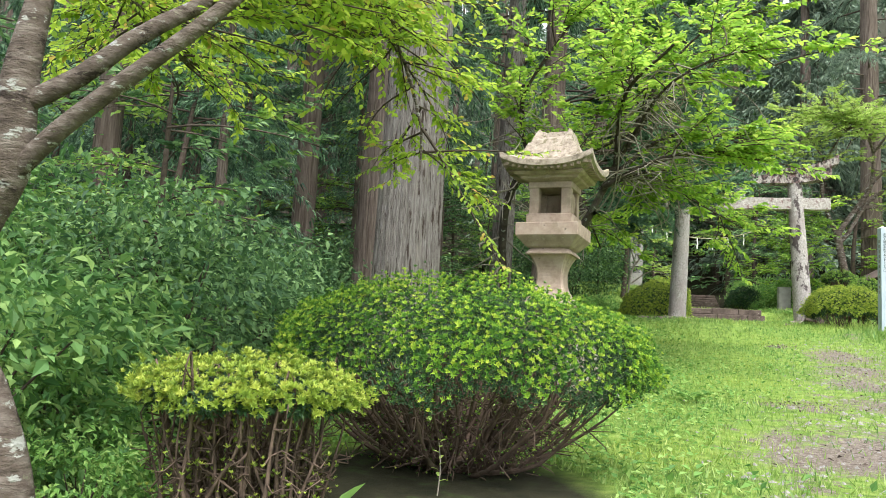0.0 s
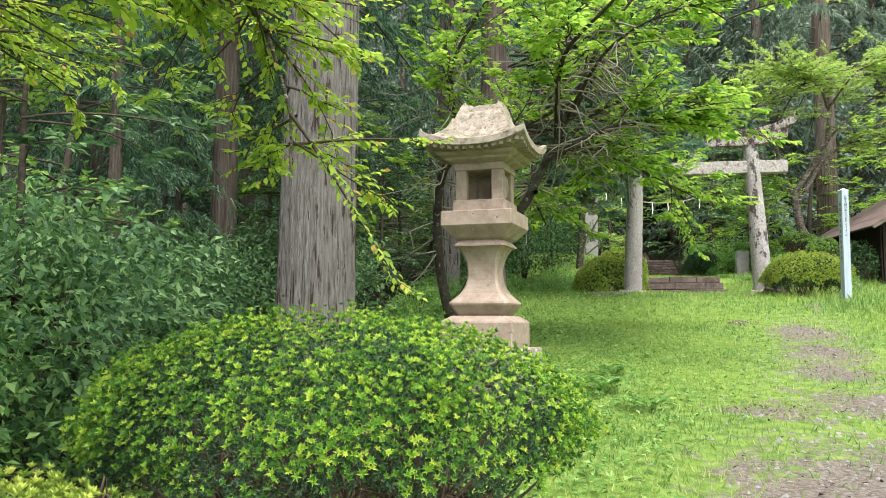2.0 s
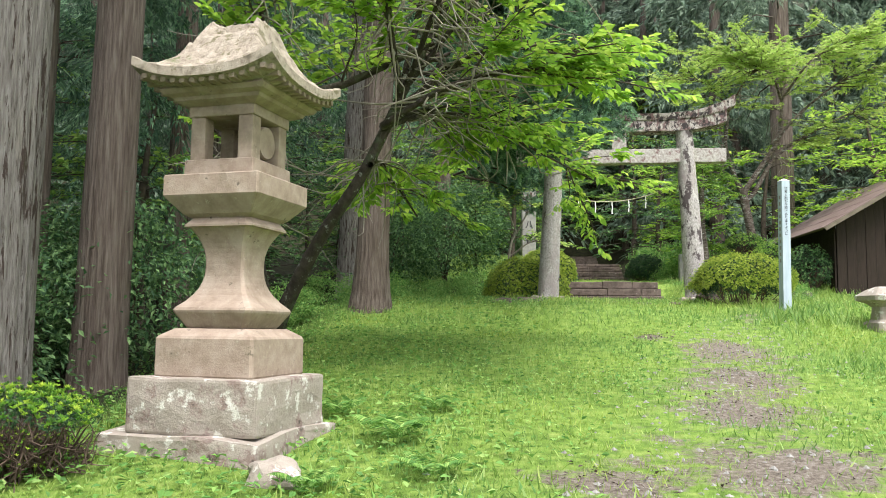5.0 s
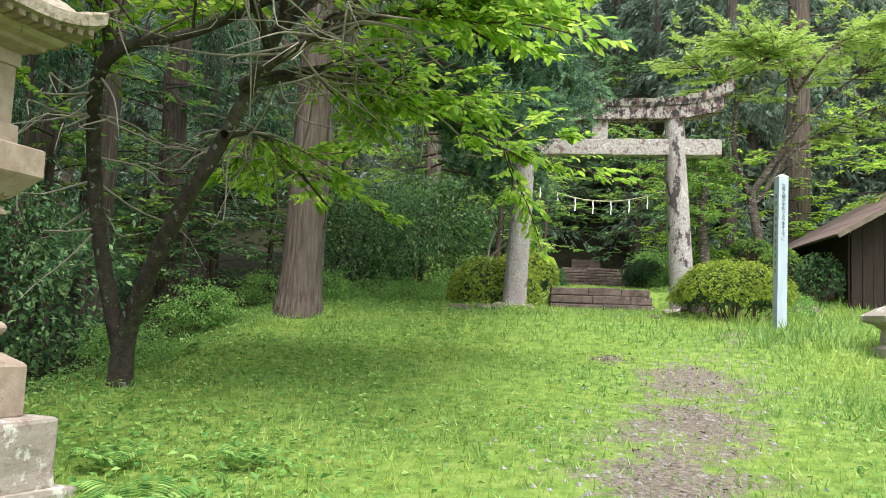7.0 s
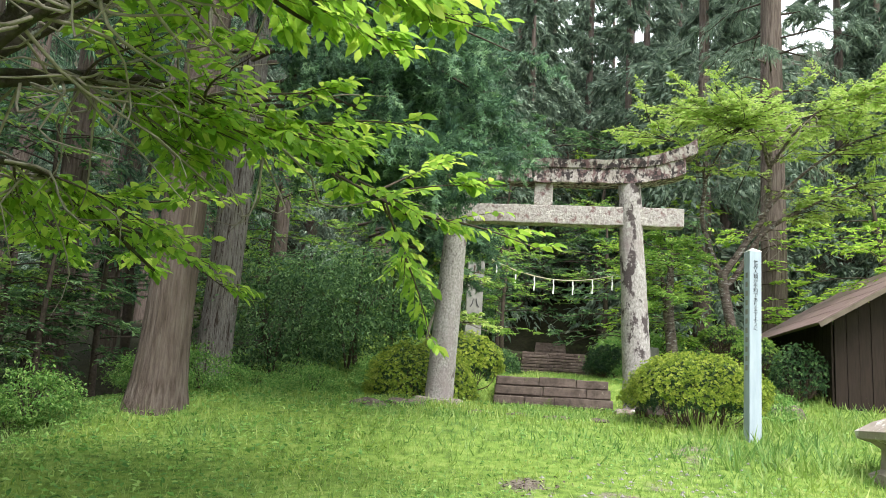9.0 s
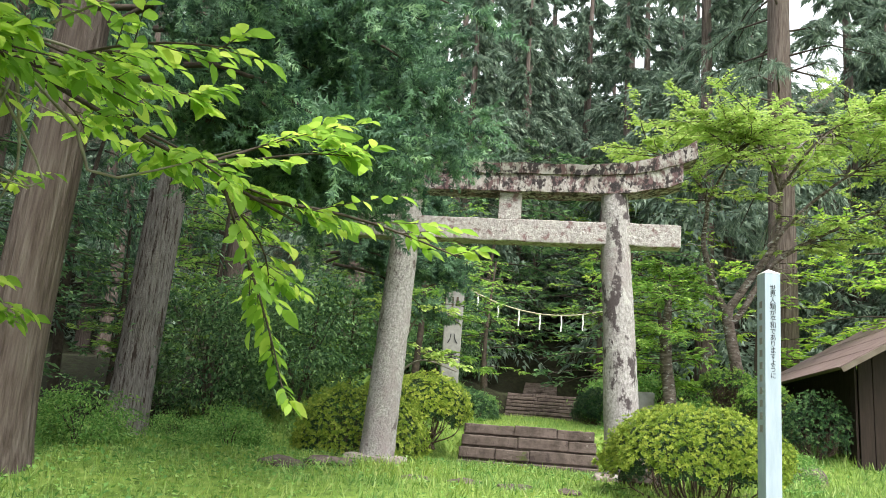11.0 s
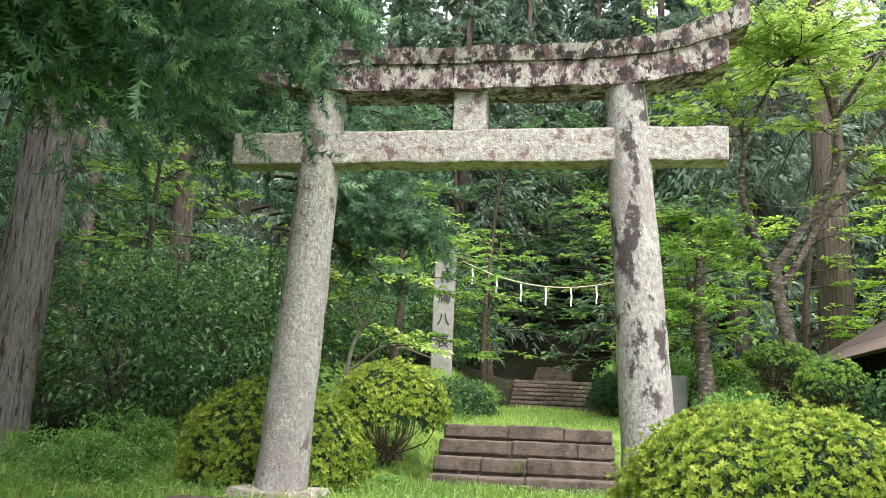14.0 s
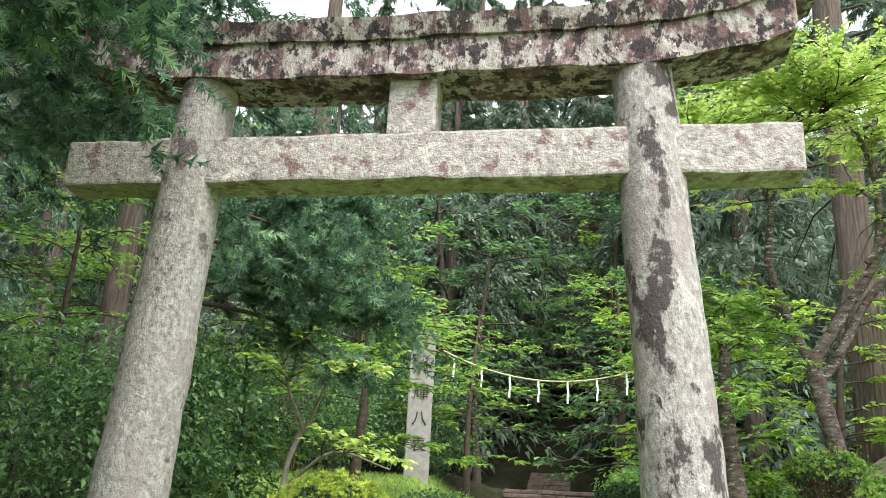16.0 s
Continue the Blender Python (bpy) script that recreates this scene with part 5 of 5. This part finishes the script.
def ivy_tree(m):
    tr = thing("ivy_tree", m, "small round-headed tree with dense dark leaves and pale trunk", "tree")
    child("trunk", trunk_mesh([(0, 0, -0.2), (0.02, 0, 0.6), (-0.05, 0, 1.4), (0, 0, 2.6)], [0.13, 0.11, 0.1, 0.04], M_CHERRY, 14, 20, 0.0, 2.0), tr)
    wood, leaves = [], []
    for k in range(60):
        h = rng.uniform(0.85, 3.0)
        a = rng.uniform(0, 6.283)
        w, l = broad_spray((0, 0, h), (math.cos(a), math.sin(a), 0.35), 0.85 * math.sqrt(max(0.12, 1 - ((h - 1.9) / 1.5) ** 2)), 9, 9, 0.085, 0.35, 0.3, simple=True)
        wood += w
        leaves.append(l)
    child("twigwork", mesh_of("twigwork", *joined(wood), M_TWIG), tr)
    child("crown", mesh_of("crown", *joined(leaves), L_MID, False), tr)
    return tr


ivy_tree(stand(4.98, 23.9, 0.05))


def small_stele(m):
    bm = box(bmesh.new(), -0.17, 0.17, -0.07, 0.07, -0.25, 0.75, 0.03, 0.012, 3, 6)
    me = bpy.data.meshes.new("stone_slab")
    bm.to_mesh(me)
    bm.free()
    me.materials.append(M_STELE)
    ob = new("stone_slab", me)
    ob.matrix_world = m
    return tagged(ob, "low upright grey stone slab in the grass", "stone")


small_stele(stand(4.62, 24.3, 0.0, 8))


def fern(m, label="light green fern with arching fronds"):
    fr = thing("fern", m, label, "fern", "ferns")
    for k in range(8):
        a = 6.283 * k / 8 + rng.uniform(-0.3, 0.3)
        d = np.array([math.cos(a), math.sin(a), 0])
        ln = rng.uniform(0.28, 0.45)
        u = np.repeat(np.linspace(0.15, 1, 16), 2)[:, None]
        P = d * ln * u + np.array([0, 0, 1.0]) * ln * (1.3 * u - 0.85 * u ** 2)
        side = np.where(np.arange(32) % 2, 1, -1)[:, None] * np.array([-d[1], d[0], 0])
        wl = 0.13 * np.sin(np.pi * (0.12 + 0.86 * u[:, 0])) + 0.01
        child("frond", mesh_of("frond", *leaf_arrays(P, side + d * 0.35 - [0, 0, 0.15], np.tile([0, 0, 1.0], (32, 1)), wl, wl * 0.24), L_WEED, False), fr)
    return fr


f0 = fern(stand(0.35, 8.6) @ Matrix.Scale(0.75, 4))
for x, y in [(0.1, 7.6), (0.7, 7.9), (-0.2, 9.3), (0.5, 9.4), (-1.6, 6.6), (-2.2, 3.6), (-1.9, 2.2), (-2.4, 4.6), (-1.7, 13), (-2.4, 15), (-0.6, 17.2), (0.1, 19.6), (1.5, 22.9), (1.7, 23.8), (4.2, 20.6), (4.4, 22.4), (4.0, 23.4), (5.3, 17.3), (1.5, 20.0), (5.0, 19.0), (4.6, 19.8)]:
    copy_thing(f0, stand(x, y, 0, r.uniform(0, 360)) @ Matrix.Scale(r.uniform(0.55, 0.9), 4))


def broad_weed(m, leaves, size, label):
    """A clump of long arching strap leaves."""
    wd = thing("broad_weed", m, label, "weed", "broad weeds")
    for k in range(leaves):
        a = 6.283 * k / leaves + rng.uniform(-0.3, 0.3)
        d = np.array([[math.cos(a), math.sin(a), rng.uniform(0.5, 1.1)]])
        ln = size * rng.uniform(0.8, 1.2)
        child("leaf", mesh_of("leaf", *blade_arrays(np.zeros((1, 3)), d, np.array([[0, 0, 1.0]]), [ln], [ln * 0.24]), L_WEED, False), wd)
    return wd


for x, y, n, size in [(-1.15, 3.35, 5, 0.2), (-1.75, 2.75, 6, 0.26), (-2.0, 3.0, 5, 0.22), (-1.62, 2.45, 5, 0.2)]:
    broad_weed(stand(x, y), n, size, "low weed with long light green strap leaves")


def seedling(m):
    sd = thing("seedling", m, "thin pale seedling with small leaf pairs before the shrub", "seedling")
    line = bent([(0, 0, -0.02), (0.01, 0, 0.12), (-0.005, 0.01, 0.24)], 8)
    child("stem", mesh_of("stem", *tube_arrays(line, np.linspace(0.004, 0.002, 8), 5), M_DEADTWIG), sd)
    for k, h in enumerate(np.linspace(0.06, 0.24, 8)):
        a = 1.9 * k
        child("leaf", mesh_of("leaf", *blade_arrays(np.array([[0.003, 0, h]]), np.array([[math.cos(a), math.sin(a), 0.5]]), np.array([[0, 0, 1.0]]), [0.045], [0.022]), L_LIGHT, False), sd)
    return sd


seedling(stand(-0.78, 3.75, 0.0))


# ---- grass ----
def grass():
    n = 290000
    y = 1.5 + 28.4 * rng.uniform(0, 1, n) ** 1.4
    x = rng.uniform(-3.2, 8.5, n)
    off = np.abs(x - (0.15 + 0.25 * y))
    patch = 0.5 + 0.5 * np.sin(2.3 * x + 1.1 * y) * np.sin(1.9 * y - 1.3 * x)
    bare = np.clip(1.1 - off, 0, 1) * np.clip(1 - (y - 12) / 4, 0, 1) * (0.25 + 0.4 * patch)
    bare = np.maximum(bare, 0.85 * np.clip((1.25 - worn(x, y)) * 1.1, 0, 1))
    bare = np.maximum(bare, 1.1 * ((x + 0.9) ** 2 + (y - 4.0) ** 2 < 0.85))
    keep = (rng.uniform(0, 1, n) > bare) & ~((x > 1.75) & (x < 3.85) & (y > 20.8) & (y < 22.6))
    x, y = x[keep], y[keep]
    n = len(x)
    P = np.stack([x, y, height(x, y) - 0.005], -1)
    D = np.array([0, 0, 1.0]) + rng.normal(0, 0.45, (n, 3)) * np.array([1, 1, 0.2])
    tuft = 0.6 + 0.4 * np.sin(1.7 * x + 0.9 * y) * np.sin(1.1 * y - 0.6 * x)
    ln = (0.018 + 0.045 * rng.uniform(0, 1, n) ** 2.5) * (1 + tuft * 0.6) * np.where(x > 4.1, 1.6, 1.0) * np.where(y > 14.5, 1.5, 1.0)
    V, F = sliver_arrays(P, D, ball(n), ln, ln * 0.12 + 0.003)
    tagged(new("grass", mesh_of("grass", V, F, L_GRASS, False)), "short bright green grass on the slope", "grass", kind="stuff")
    n = 70000
    y = 3 + 20 * rng.uniform(0, 1, n) ** 1.2
    x = rng.uniform(-4.5, 8, n)
    dens = 0.5 + 0.5 * np.sin(2.1 * x + 0.7 * y) * np.sin(1.6 * y) + np.clip(1.2 - x, 0, 1) * 0.5
    keep = (rng.uniform(0, 1, n) < dens) & ((x + 0.9) ** 2 + (y - 4.0) ** 2 > 0.9) & (worn(x, y) > 1.3) & (rng.uniform(0, 1, n) < np.clip(np.abs(x - 0.15 - 0.25 * y), 0.15, 1)) & ~((x > 1.75) & (x < 3.85) & (y > 20.8) & (y < 22.6))
    x, y = x[keep], y[keep]
    P = np.stack([x, y, height(x, y) + rng.uniform(0.01, 0.07, len(x))], -1)
    D = ball(len(x)) * np.array([1, 1, 0.3]) + np.array([0, 0, 0.15])
    ln = rng.uniform(0.018, 0.055, len(x)) * np.where(x < 1.2, 1.25, 1.0)
    tagged(new("weeds", mesh_of("weeds", *leaf_arrays(P, D, np.array([0, 0, 1.0]) + rng.normal(0, 0.3, P.shape), ln, ln * 0.6), L_WEED, False)), "low broad-leaved weeds among the grass", "weeds", kind="stuff")


grass()


def scatter():
    """Pebbles and fallen leaves on the worn track."""
    n = 900
    y = rng.uniform(4, 15, n)
    x = 0.15 + 0.25 * y + rng.normal(0, 0.5, n)
    base = np.array([(1, 0, 0), (0, 1, 0), (-1, 0, 0), (0, -1, 0), (0, 0, 0.7)], float)
    size = rng.uniform(0.008, 0.026, n)
    V = (np.stack([x, y, height(x, y)], -1)[:, None] + base[None] * size[:, None, None] * rng.uniform(0.6, 1.3, (n, 5, 1))).reshape(-1, 3)
    F = (np.array([(0, 1, 4), (1, 2, 4), (2, 3, 4), (3, 0, 4)])[None] + 5 * np.arange(n)[:, None, None]).reshape(-1, 3)
    tagged(new("pebbles", mesh_of("pebbles", V, F, M_STELE, False)), "small grey pebbles on the worn track", "pebbles", kind="stuff")
    n = 420
    at = np.array(WORN)[rng.integers(0, len(WORN), n)]
    x, y = at[:, 0] + rng.normal(0, 0.6, n) * at[:, 2], at[:, 1] + rng.normal(0, 0.6, n) * at[:, 3]
    P = np.stack([x, y, height(x, y) + 0.02], -1)
    ln = rng.uniform(0.025, 0.05, n)
    tagged(new("fallen_leaves", mesh_of("fallen_leaves", *leaf_arrays(P, ball(n) * [1, 1, 0.2], np.array([0, 0, 1.0]) + rng.normal(0, 0.3, (n, 3)), ln, ln * 0.5), M_STEP, False)), "dry brown leaves fallen on the grass", "leaves", kind="stuff")


scatter()
